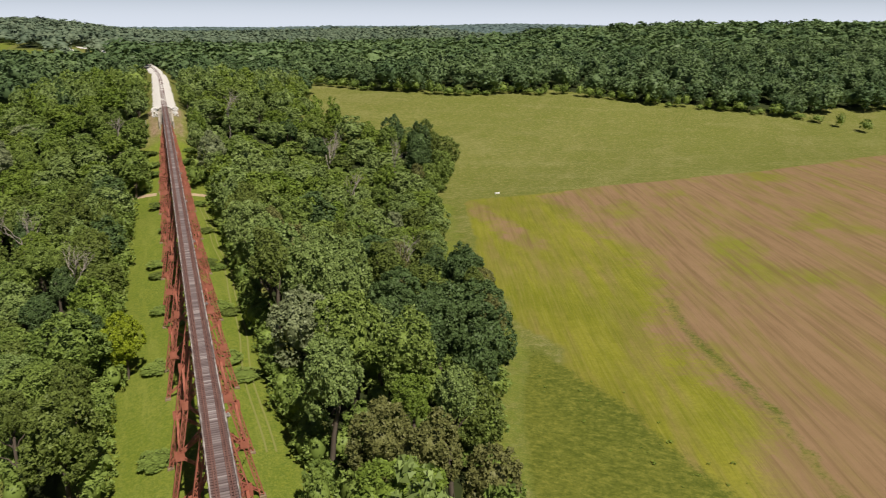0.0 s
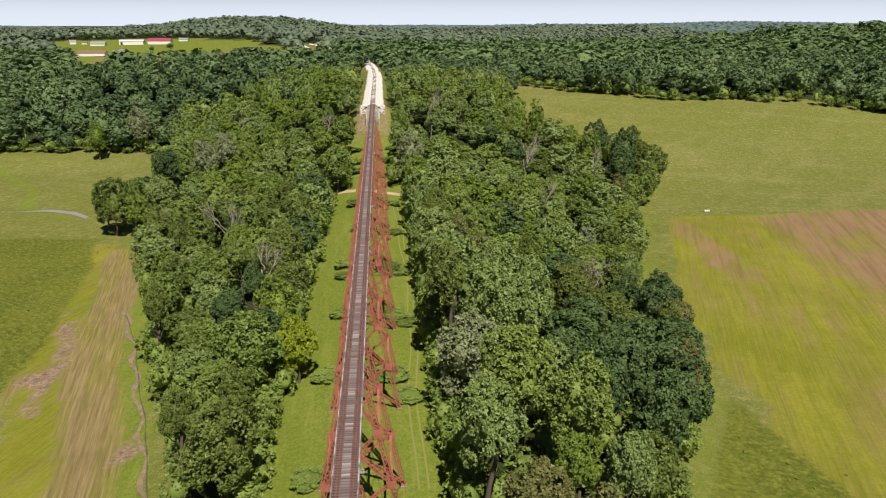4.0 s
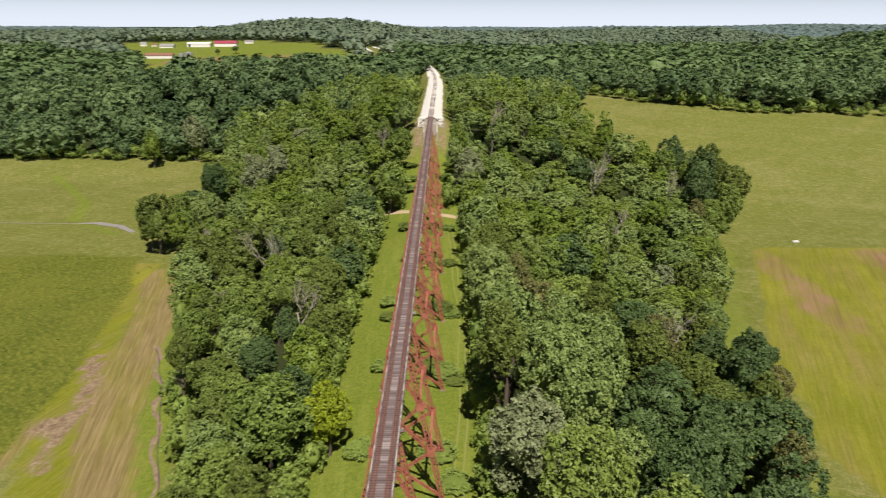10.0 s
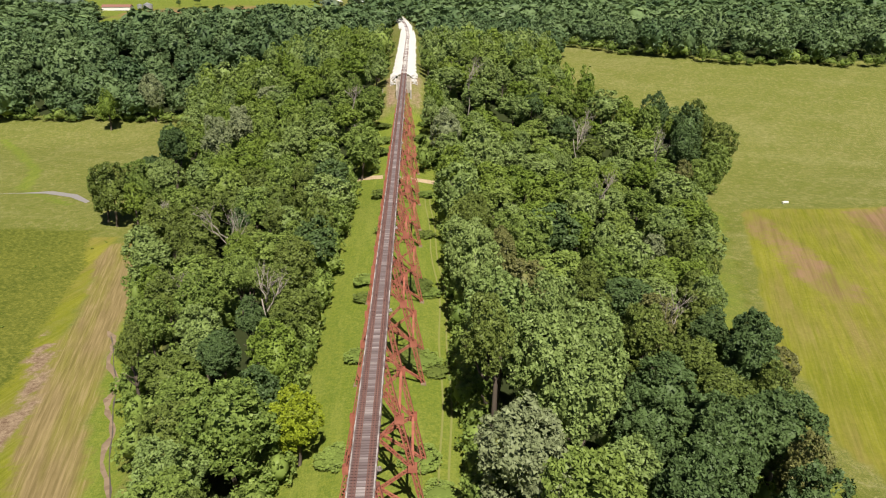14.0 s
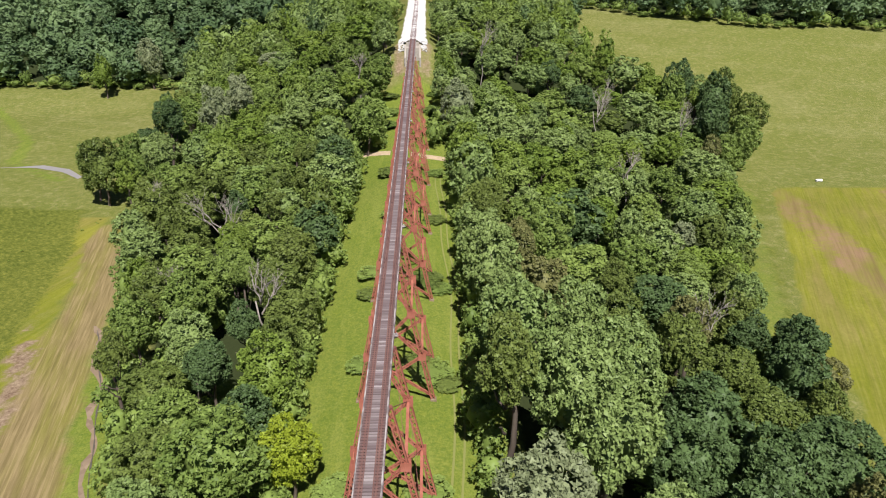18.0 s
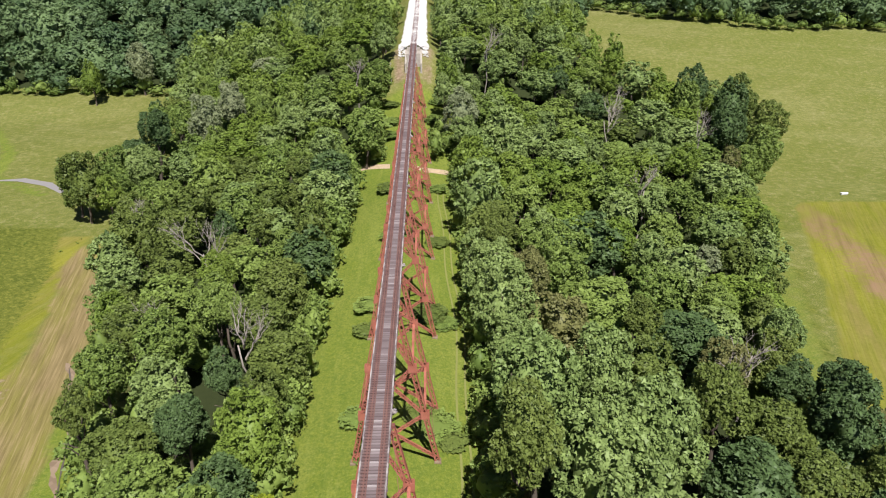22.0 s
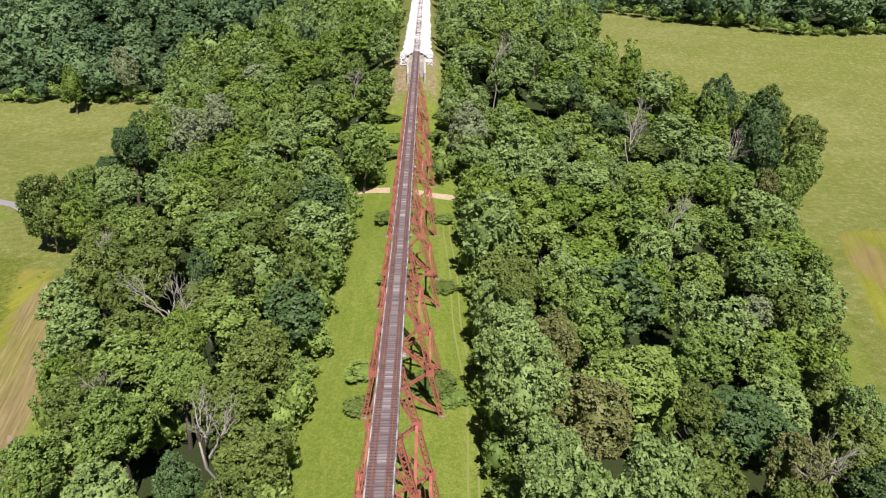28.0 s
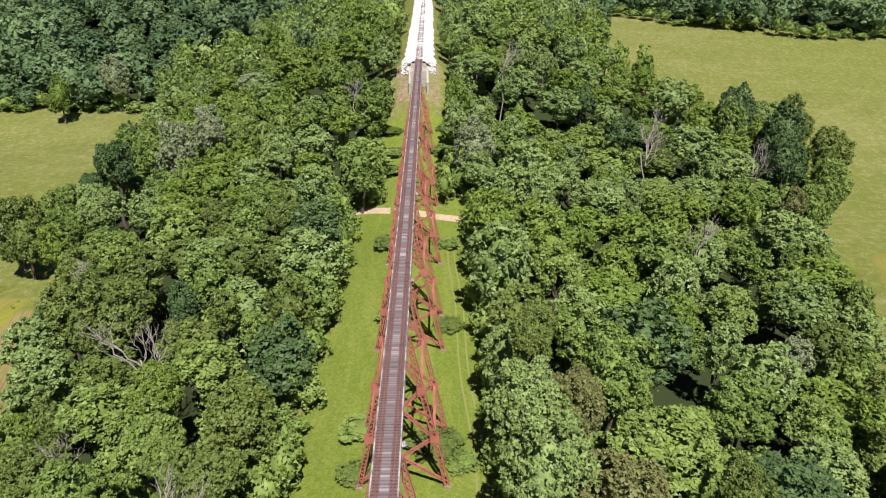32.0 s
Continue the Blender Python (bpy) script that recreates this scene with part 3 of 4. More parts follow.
def tower(y_far, label):
    """A steel trestle tower: four battered laced legs on pedestals, crossed bracing between them."""
    y0, y1 = y_far - TOWER, y_far
    feet = {(s, y): hgt(s * 5.6, y) for s in (-1, 1) for y in (y0, y1)}
    low = min(feet.values())
    base = thing("trestle_tower", pose(0, (y0 + y1) / 2, low), label, "trestle tower", "viaduct towers")
    back = base.matrix_basis.inverted()

    def put(name, geo, mat, lab="", under=None):
        geo.v = [tuple(back @ Vector(p)) for p in geo.v]
        return part(name, geo.mesh(name, mat), under or base, lab)

    step = 7.65
    levels = [LEG_TOP]
    while levels[-1] - step > low + 3:
        levels.append(levels[-1] - step)
    for (s, y), g in feet.items():
        x_of = lambda z: s * leg_x(z)
        leg = put("leg", Geo().laced((x_of(LEG_TOP), y, LEG_TOP), (x_of(g + 0.35), y, g + 0.35), 0.62, 0.72, (0, 1, 0), 0.62, 0.14, 0.12, True), RUST, "laced rust-red steel leg")
        px = x_of(g)
        ped = Geo().box(px - 0.5, px + 0.5, y - 0.5, y + 0.5, g - 0.8, g + 0.3, 0.1)
        put("pedestal", ped, SOIL, "weathered stone pedestal")
        for z in levels[1:]:
            for o in (-0.345, 0.345):
                put("gusset", Geo().box(x_of(z) - 0.62, x_of(z) + 0.62, y + o - 0.018, y + o + 0.018, z - 0.6, z + 0.6), RUST, under=leg)
    put("cap_beam", Geo().box(-1.5, 1.5, y0 - 0.25, y0 + 0.25, LEG_TOP, LEG_TOP + 0.35), RUST_DARK)
    put("cap_beam", Geo().box(-1.5, 1.5, y1 - 0.25, y1 + 0.25, LEG_TOP, LEG_TOP + 0.35), RUST_DARK)
    bottom = {y: min(feet[(-1, y)], feet[(1, y)]) + 0.9 for y in (y0, y1)}
    for y in (y0, y1):
        zs = levels + [bottom[y]]
        for za, zb in zip(zs, zs[1:]):
            put("sway_brace", Geo().laced((-leg_x(za), y - 0.12, za), (leg_x(zb), y - 0.12, zb), 0.22, 0.44, (0, 1, 0), 0.7, 0.11, 0.14), RUST)
            put("sway_brace", Geo().laced((leg_x(za), y + 0.12, za), (-leg_x(zb), y + 0.12, zb), 0.22, 0.44, (0, 1, 0), 0.7, 0.11, 0.14), RUST)
    for s in (-1, 1):
        zs = levels + [max(bottom.values())]
        for z in levels[1:]:
            put("strut", Geo().laced((s * leg_x(z), y0, z), (s * leg_x(z), y1, z), 0.34, 0.38, (1, 0, 0), 0.7, 0.10, 0.11, True), RUST)
        for za, zb in zip(zs, zs[1:]):
            xa, xb = s * leg_x(za), s * leg_x(zb)
            put("tower_brace", Geo().bar((xa - 0.08, y0, za), (xb - 0.08, y1, zb), 0.05, 0.09), RUST_DARK)
            put("tower_brace", Geo().bar((xa + 0.08, y1, za), (xb + 0.08, y0, zb), 0.05, 0.09), RUST_DARK)
    return base


bents = []
for k in range(-5, 6):
    y = FAR_BENT + PITCH * k
    tower(y, "rust-red laced steel trestle tower standing in mown grass" if k < 4 else "short rust-red steel trestle tower on the wooded slope")
    bents += [y - TOWER, y]


def girder(y0, y1):
    """Two plate girders with flanges, stiffeners and cross frames, on the tower caps."""
    base = thing("girder_span", pose(0, y0, LEG_TOP + 0.35), "dark rust-brown riveted plate girder span under the deck", "girder", "viaduct girder spans")
    ln = y1 - y0 - 0.06
    d = TIE_TOP - 0.25 - LEG_TOP - 0.35 - 0.004
    for s in (-1, 1):
        geo = Geo().box(s - 0.012, s + 0.012, 0, ln, 0.03, d - 0.03).box(s - 0.17, s + 0.17, 0, ln, 0.0, 0.03).box(s - 0.17, s + 0.17, 0, ln, d - 0.03, d)
        part("plate_girder", geo.mesh("plate_girder", RUST_DARK), base)
        n = max(3, int(ln / 1.5))
        if s == -1:
            st = Geo().box(-0.12, -0.014, -0.02, 0.02, 0.035, d - 0.035).box(0.014, 0.12, -0.02, 0.02, 0.035, d - 0.035).mesh("stiffener", RUST_DARK)
        for i in range(n + 1):
            part("stiffener", st, base, at=pose(s, 0.05 + (ln - 0.1) * i / n, 0))
    fr = Geo().bar((-0.85, 0, 0.1), (0.85, 0, d - 0.1), 0.08, 0.08, (0, 1, 0)).bar((0.85, 0.09, 0.1), (-0.85, 0.09, d - 0.1), 0.08, 0.08, (0, 1, 0)).mesh("cross_frame", RUST_DARK)
    for i in range(5):
        part("cross_frame", fr, base, at=pose(0, 0.3 + (ln - 0.6) * i / 4, 0))
    return base


stops = [DECK_START] + [b for b in bents if b > DECK_START + 4] + [350.0]
for a, b in zip(stops, stops[1:]):
    girder(a, b)

deck = thing("trestle_deck", pose(0, 0, TIE_TOP), "weathered timber railway deck of ties and guard timbers", "bridge deck")
for s in (-1, 1):
    geo = Geo()
    y = DECK_START
    rng = random.Random(5 + s)
    while y < DECK_END - 0.5:
        ln = min(rng.uniform(4.5, 6.5), DECK_END - y)
        o = rng.uniform(-0.02, 0.02)
        geo.box(s * 1.22 - 0.07 + o, s * 1.22 + 0.07 + o, y, y + ln - 0.02, 0.004, 0.16 + rng.uniform(0, 0.03), 0.015)
        y += ln
    part("guard_timber", geo.mesh("guard_timber", TIMBER), deck, "bleached grey guard timber")
    for name, x in (("guard_rail", 0.48),):
        part(name, Geo().box(s * x - 0.035, s * x + 0.035, DECK_START, DECK_END, 0.03, 0.13).box(s * x - 0.06, s * x + 0.06, DECK_START, DECK_END, 0.004, 0.03).mesh(name, RUST_RAIL), deck)
    plate = Geo()
    y = DECK_START
    while y < DECK_END:
        plate.box(s * 0.75 - 0.17, s * 0.75 + 0.17, y, y + 0.2, 0.001, 0.02)
        y += 0.42
    tagged(part("tie_plate_row", plate.mesh("tie_plate_row", RUST_RAIL), deck), kind="stuff")

refuge_y = [FAR_BENT + PITCH * k for k in range(-4, 6)]
for y in refuge_y:
    post = thing("marker_post", pose(1.55, y, TIE_TOP - 0.25), "pale refuge bracket and drum at the deck edge", "bracket", "refuge brackets")
    part("bracket", Geo().box(-0.35, 0.16, -0.32, 0.32, 0.0, 0.08, 0.02).bar((-0.4, 0.0, -0.5), (0.25, 0.0, 0.0), 0.1, 0.1, (0, 1, 0)).mesh("bracket", TIMBER), post)
    ring = Geo()
    m = 10
    for z0, z1, r0, r1 in ((0.08, 0.28, 0.11, 0.11), (0.28, 0.31, 0.11, 0.09)):
        v = [(r * math.cos(2 * math.pi * i / m), r * math.sin(2 * math.pi * i / m), z) for z, r in ((z0, r0), (z1, r1)) for i in range(m)]
        ring.add(v, [(i, (i + 1) % m, m + (i + 1) % m, m + i) for i in range(m)] + [tuple(range(m, 2 * m))])
    part("drum", ring.mesh("drum", TIMBER), post)

# rails run on over the ballast, where the line bends left
RAIL_END = 1240.0
tracks = thing("railway_track", pose(0, 0, TOP), "single rusty railway track along the viaduct and embankment", "railway track")
for s in (-1, 1):
    v, f = [], []
    prof = ((-0.07, -0.166), (-0.07, -0.14), (-0.012, -0.12), (-0.012, -0.045), (-0.037, -0.035), (-0.037, 0.0), (0.037, 0.0), (0.037, -0.035), (0.012, -0.045), (0.012, -0.12), (0.07, -0.14), (0.07, -0.166))
    stations = [DECK_START, DECK_END] + list(np.arange(380, RAIL_END + 1, 10.0))
    for y in stations:
        cx = float(track_x(y)) + s * 0.754
        v += [(cx + px, y, pz) for px, pz in prof]
    k = len(prof)
    for i in range(len(stations) - 1):
        f += [(i * k + a, i * k + (a + 1) % k, (i + 1) * k + (a + 1) % k, (i + 1) * k + a) for a in range(k)]
    part("rail", mesh_from("rail", v, f, [RUST_RAIL]), tracks, "rust-brown steel rail")

# ---------- abutment and embankment ----------
abut = thing("bridge_abutment", pose(0, 352, hgt(0, 335) - 1), "pale weathered concrete abutment with wing walls", "abutment")
zb = hgt(0, 335) - 1
part("breast_wall", Geo().box(-2.6, 2.6, -2.0, 2.0, -4, LEG_TOP + 0.34 - zb, 0.1).mesh("breast_wall", CONCRETE), abut)
part("back_wall", Geo().box(-2.6, 2.6, 2.004, 3.0, -4, TIE_TOP - 0.26 - zb, 0.05).mesh("back_wall", CONCRETE), abut)
for s in (-1, 1):
    v = [(s * 2.62, -5, -3), (s * 3.3, -5, -3), (s * 2.62, 3, -3), (s * 3.3, 3, -3), (s * 2.62, -5, 42.6 - zb), (s * 3.3, -5, 42.6 - zb), (s * 2.62, 3, 46.6 - zb), (s * 3.3, 3, 46.6 - zb)]
    part("wing_wall", mesh_from("wing_wall", v, [(0, 2, 3, 1), (4, 5, 7, 6), (0, 1, 5, 4), (2, 6, 7, 3), (0, 4, 6, 2), (1, 3, 7, 5)], [CONCRETE]), abut)

v, f = [], []
st = list(np.arange(358, 700, 3.0)) + list(np.arange(700, 1260, 8.0))
rng = random.Random(9)
for y in st:
    cx = float(track_x(y))
    w = 3.6 + 0.9 * float(sstep(372, 362, y)) + rng.uniform(-0.5, 0.5)
    for px, pz in ((-w - 1.7, None), (-w, 47.25), (-2.0, 47.70), (-1.45, 47.74), (1.45, 47.74), (2.0, 47.70), (w, 47.25), (w + 1.7, None)):
        v.append((cx + px, y, (hgt(cx + px, y) - 0.1 if pz is None else pz if y > 359 or abs(px) < 2.1 else hgt(cx + px, y) - 0.05) + rng.uniform(-0.025, 0.025)))
for i in range(len(st) - 1):
    f += [(i * 8 + a, i * 8 + a + 1, i * 8 + a + 9, i * 8 + a + 8) for a in range(7)]
tagged(new("ballast_bed", mesh_from("ballast_bed", v, f, [BALLAST], True)), "bright crushed limestone ballast bed", "ballast", kind="structure")
rocks = Geo()
rng = random.Random(21)
for i in range(420):
    s = rng.choice((-1, 1))
    x, y = s * rng.uniform(2.6, 5.8), rng.uniform(355, 367)
    if abs(x) < 3.6 and y < 356:
        continue
    z, r = max(hgt(x, y), 47.1 if abs(x) < 4 and y > 358 else 0), rng.uniform(0.2, 0.55)
    v = [(x + r * rng.uniform(0.6, 1.1) * math.cos(a), y + r * rng.uniform(0.6, 1.1) * math.sin(a), z + b) for b in (-0.1, r * 0.5) for a in (0.3, 1.9, 3.4, 5.0)]
    v.append((x, y, z + r * 0.8))
    rocks.add(v, [(0, 1, 5, 4), (1, 2, 6, 5), (2, 3, 7, 6), (3, 0, 4, 7), (4, 5, 8), (5, 6, 8), (6, 7, 8), (7, 4, 8)])
tagged(new("riprap", rocks.mesh("riprap", BALLAST)), "loose white limestone boulders round the abutment", "riprap", kind="stuff")

# ---------- dirt road under the viaduct ----------
v, f = [], []
pts = [(-34, 291), (-26, 289.5), (-19, 288), (-14, 287), (-9, 284), (-4, 281.5), (1, 279.5), (5, 278.5), (10, 279.5), (15, 281), (22, 284)]
for i, (x, y) in enumerate(pts):
    for o in (-1.7, -0.6, 0.6, 1.7):
        v.append((x, y + o, hgt(x, y + o) + 0.06))
for i in range(len(pts) - 1):
    f += [(i * 4 + a, i * 4 + a + 1, i * 4 + a + 5, i * 4 + a + 4) for a in range(3)]
tagged(new("road", mesh_from("road", v, f, [DIRT], True)), "narrow pale dirt road passing under the viaduct", "road", kind="structure")
for off in (-0.75, 0.75):
    v, f = [], []
    st = np.arange(96, 270, 4.0)
    for y in st:
        cx = 9.6 + 0.9 * math.sin(y / 23) + 0.35 * math.sin(y / 7.1) + off
        for o in (-0.17, 0.17):
            v.append((cx + o, y, hgt(cx + o, y) + 0.05))
    f = [(2 * i, 2 * i + 1, 2 * i + 3, 2 * i + 2) for i in range(len(st) - 1)]
    tagged(new("wheel_track", mesh_from("wheel_track", v, f, [GRASS_RUT])), "worn wheel rut in mown grass", "track", kind="structure")

# ---------- creek and ditch on the meadow side ----------
def flow(name, pts, half, mat, label, cat, kind, lift=0.05):
    v, f = [], []
    yy = np.linspace(pts[0][0], pts[-1][0], 40)
    for i, y in enumerate(yy):
        x = float(line(y, pts))
        w = half * (0.25 + 0.9 * math.sin(i * 1.7) ** 2 * abs(math.sin(i * 0.61 + 1)))
        x += half * 0.8 * math.sin(i * 0.9)
        v += [(x - w, y, hgt(x, y) + lift), (x + w, y, hgt(x, y) + lift)]
    f = [(2 * i, 2 * i + 1, 2 * i + 3, 2 * i + 2) for i in range(len(yy) - 1)]
    return tagged(new(name, mesh_from(name, v, f, [mat], True)), label, cat, kind=kind)


flow("ditch_bank", ((96, -31), (117, -39.2), (130, -43.4), (149, -50.6), (172, -58.5), (196, -68.6)), 1.1, SOIL, "eroded grey-brown ditch bank", "ditch", "structure", 0.05)
flow("ditch_water", ((96, -31.6), (117, -38.6), (130, -42.6), (149, -50.0), (172, -57.9), (194, -67.6)), 0.2, DITCH, "thin dark trickle in the ditch", "creek", "structure", 0.09)
v, f = [], []
creek = [(-230, 312), (-180, 313), (-160, 312.5), (-149, 313), (-138, 313.5), (-126, 308), (-117, 299)]
for i, (x, y) in enumerate(creek):
    w = 0.22 if i < 4 else (1.6 if i < 6 else 1.0)
    v += [(x - 0.4 * w, y - w, hgt(x, y) + 0.07), (x + 0.4 * w, y + w, hgt(x, y) + 0.07)]
f = [(2 * i, 2 * i + 2, 2 * i + 3, 2 * i + 1) for i in range(len(creek) - 1)]
tagged(new("water", mesh_from("water", v, f, [WATER])), "narrow pale creek with a small pool", "creek", kind="structure")


# ---------- trees ----------
def ball(sub):
    bm = bmesh.new()
    bmesh.ops.create_icosphere(bm, subdivisions=sub, radius=1)
    v, f = np.array([p.co[:] for p in bm.verts]), np.array([[q.index for q in t.verts] for t in bm.faces])
    bm.free()
    return v, f


ICO_V, ICO_F = ball(1)
BALL_V, BALL_F = ball(2)
OCTA_V = np.array([(1, 0, 0), (0, 1, 0), (-1, 0, 0), (0, -1, 0), (0, 0, 1), (0, 0, -1)], float)
OCTA_F = np.array([(0, 1, 4), (1, 2, 4), (2, 3, 4), (3, 0, 4), (1, 0, 5), (2, 1, 5), (3, 2, 5), (0, 3, 5)])
CORE = {2: (BALL_V, BALL_F), 1: (ICO_V, ICO_F), 0: (OCTA_V * 1.25, OCTA_F)}


def unit(v):
    return v / np.maximum(np.linalg.norm(v, axis=-1, keepdims=True), 1e-9)


TALL = 1.5


def crown(seed, puffs, leaves, size, fine=0, low=0.62, puff=0.12, jitter=0.95, body=2, lobes=20, core=True, fill=0.59):
    """A crown about 1 in radius and from 0 to 3 high: big boughs, each set with leafy clumps and many small leaf sprays."""
    r = np.random.default_rng(seed)
    shape = np.array([1, 1, TALL])
    k = np.arange(lobes) + 0.5
    z = 1 - (1 + low) * k / lobes
    ang = 2.399963 * k + r.uniform(0, 6.28)
    big = unit(np.stack([np.sqrt(1 - z * z) * np.cos(ang), np.sqrt(1 - z * z) * np.sin(ang), z], 1) + 0.22 * r.normal(size=(lobes, 3)))
    bc = big * r.uniform(0.38, 0.60, (lobes, 1))
    br = r.uniform(0.27, 0.41, lobes)

    def reach(v):
        """How far the union of the boughs reaches in each direction."""
        dot = v @ bc.T
        q = br[None] ** 2 - np.sum(bc ** 2, 1)[None] + dot ** 2
        return np.maximum(0.40, np.max(np.where((q > 0) & (dot > 0), dot + np.sqrt(np.maximum(q, 0)), 0), 1))

    own = r.integers(0, lobes, puffs * 6)
    dirs = unit(r.normal(size=(puffs * 6, 3)) + 0.9 * big[own])
    c = bc[own] + dirs * (br[own] * r.uniform(0.78, 0.98, puffs * 6))[:, None]
    gap = np.linalg.norm(c[:, None] - bc[None], axis=2) / br[None] + 9 * (np.arange(lobes)[None] == own[:, None])
    ok = np.flatnonzero(np.min(gap, 1) > 0.88)[:puffs]
    c, d = c[ok] * shape, unit(dirs[ok] + 0.4 * unit(c[ok]))
    rad = puff * r.uniform(0.65, 1.3, len(c))
    V, F = np.zeros((0, 3)), np.zeros((0, 3), int)
    if core:
        bv, bf = CORE[fine]
        V = (bv[None] * (rad[:, None] * r.uniform(0.40, 0.70, (len(c), len(bv))))[:, :, None] + c[:, None]).reshape(-1, 3)
        F = (bf[None] + (np.arange(len(c)) * len(bv))[:, None, None]).reshape(-1, 3)
    hv, hf = CORE[body]
    F = np.concatenate([F, hf + len(V)])
    V = np.concatenate([V, unit(hv) * (reach(unit(hv)) * r.uniform(fill - 0.07, fill + 0.07, len(hv)))[:, None] * shape])
    some = leaves * 2
    lobe = r.choice(len(c), some, p=rad ** 2 / np.sum(rad ** 2))
    n = unit(r.normal(size=(some, 3)) + 0.9 * d[lobe] + np.array([0, 0, 0.25]))
    p = c[lobe] + n * (rad[lobe] * r.uniform(0.5, 1.3, some))[:, None]
    under = int(leaves * 1.2)
    bough = r.integers(0, lobes, under)
    out = unit(r.normal(size=(under, 3)) + 0.6 * big[bough])
    skin = (bc[bough] + out * (br[bough] * r.uniform(0.84, 0.98, under))[:, None]) * shape
    p, n = np.concatenate([p, skin]), np.concatenate([unit(n + 0.7 * d[lobe]), out])
    deep = np.min(np.linalg.norm(p[:, None] / shape - bc[None], axis=2) / br[None], axis=1)
    ok = r.permutation(np.flatnonzero(deep > 0.82))[:leaves]
    p, n, m = p[ok], n[ok], len(ok)
    face = unit(n + jitter * r.normal(size=(m, 3)) + np.array([0, 0, 0.2]))
    t = unit(np.cross(face, r.normal(size=(m, 3))) + 0.25 * n)
    b = unit(np.cross(face, t))
    ln = size * r.uniform(0.6, 1.45, (m, 1))
    wd = ln * r.uniform(0.5, 0.9, (m, 1))
    spray = np.stack([p + t * ln - face * ln * 0.2, p - t * ln * 0.7 + b * wd, p - t * ln * 0.6 - b * wd], 1)
    o = len(V) + 3 * np.arange(m)[:, None]
    V = np.concatenate([V, spray.reshape(-1, 3)])
    V[:, 2] += TALL
    return V, np.concatenate([F, o + np.arange(3)[None]])


def limb(V, F, a, b, r0, r1, sides=6, sag=0.0, rng=random):
    """A tapered, slightly crooked limb as rings of a tube."""
    a, b = Vector(a), Vector(b)
    d = (b - a).normalized()
    s = d.orthogonal().normalized()
    u = d.cross(s)
    k = len(V)
    n = 4
    w = (b - a).length * 0.05
    for i in range(n + 1):
        q = i / n
        mid = a.lerp(b, q) + (s * rng.uniform(-w, w) + u * rng.uniform(-w, w)) * (0 if i in (0,) else 1)
        r = r0 + (r1 - r0) * q
        for j in range(sides):
            an = 2 * math.pi * j / sides
            V.append(tuple(mid + s * r * math.cos(an) + u * r * math.sin(an)))
    for i in range(n):
        for j in range(sides):
            F.append((k + i * sides + j, k + i * sides + (j + 1) % sides, k + (i + 1) * sides + (j + 1) % sides, k + (i + 1) * sides + j))
    F.append(tuple(k + n * sides + j for j in range(sides)))
    return mid


def trunk_mesh(seed):
    """A trunk for a tree 1 high, with limbs that reach into the crown."""
    rng = random.Random(seed)
    V, F = [], []
    top = limb(V, F, (0, 0, -0.02), (rng.uniform(-0.03, 0.03), rng.uniform(-0.03, 0.03), 0.62), 0.020, 0.009, 7, rng=rng)
    for i in range(5):
        h = rng.uniform(0.32, 0.6)
        a = rng.uniform(0, 6.28)
        limb(V, F, (0, 0, h), (0.11 * math.cos(a), 0.11 * math.sin(a), h + rng.uniform(0.12, 0.22)), 0.008, 0.002, 5, rng=rng)
    return mesh_from("trunk", V, F, [BARK], True)


def bare_branches(V, F, a, d, ln, r, depth, rng):
    b = Vector(a) + d * ln
    end = limb(V, F, a, b, r, r * 0.55, 5, rng=rng)
    if depth == 0:
        return
    for i in range(3 if depth > 1 else 2):
        t = (d + Vector((rng.uniform(-1, 1), rng.uniform(-1, 1), rng.uniform(-0.25, 0.6))) * 0.75).normalized()
        s = Vector(a).lerp(Vector(end), rng.uniform(0.55, 1.0))
        bare_branches(V, F, s, t, ln * rng.uniform(0.5, 0.75), r * 0.5, depth - 1, rng)


def dead_tree(x, y, top, seed, label, spread=1.0):
    rng = random.Random(seed)
    g = hgt(x, y)
    h = top - g
    ob = thing("dead_tree", pose(x, y, g, 0, 0, rng.uniform(0, 360)), label, "dead tree", "dead trees")
    V, F = [], []
    limb(V, F, (0, 0, -0.3), (rng.uniform(-1, 1), rng.uniform(-1, 1), h * 0.66), 0.26, 0.13, 8, rng=rng)
    part("trunk", mesh_from("trunk", V, F, [BARK_PALE], True), ob)
    V, F = [], []
    for i in range(5):
        a = rng.uniform(0, 6.28)
        bare_branches(V, F, Vector((0, 0, h * rng.uniform(0.5, 0.66))), Vector((math.cos(a) * 0.6 * spread, math.sin(a) * 0.6 * spread, 1)).normalized(), h * 0.2, 0.15, 3, rng)
    part("branchwork", mesh_from("branchwork", V, F, [BARK_PALE], True), ob, "bare bleached branches")
    return ob


CROWNS_NEAR = [fast_mesh("crown", *crown(100 + i, 230, 7200, 0.047, 0, puff=0.10, lobes=16 + 3 * (i % 4)), [LEAF["mid"]]) for i in range(10)]
CROWNS_MID = [fast_mesh("crown", *crown(200 + i, 110, 2800, 0.068, 0, puff=0.13), [LEAF["mid"]]) for i in range(8)]
TRUNKS = [trunk_mesh(300 + i) for i in range(5)]
LABELS = {
    "mid": "broadleaf tree with a dense mid-green lobed crown", "dark": "broadleaf tree with a dark blue-green crown", "fresh": "broadleaf tree with fresh bright green leaves",
    "pale": "tall tree with pale silvery-green leaves", "bright": "large spreading tree with light grey-green leaves", "yellow": "small rounded yellow-green tree beside the grass strip",
    "olive": "broadleaf tree with a dense dull olive-green crown", "brown": "thinning tree with brownish-olive leaves",
}


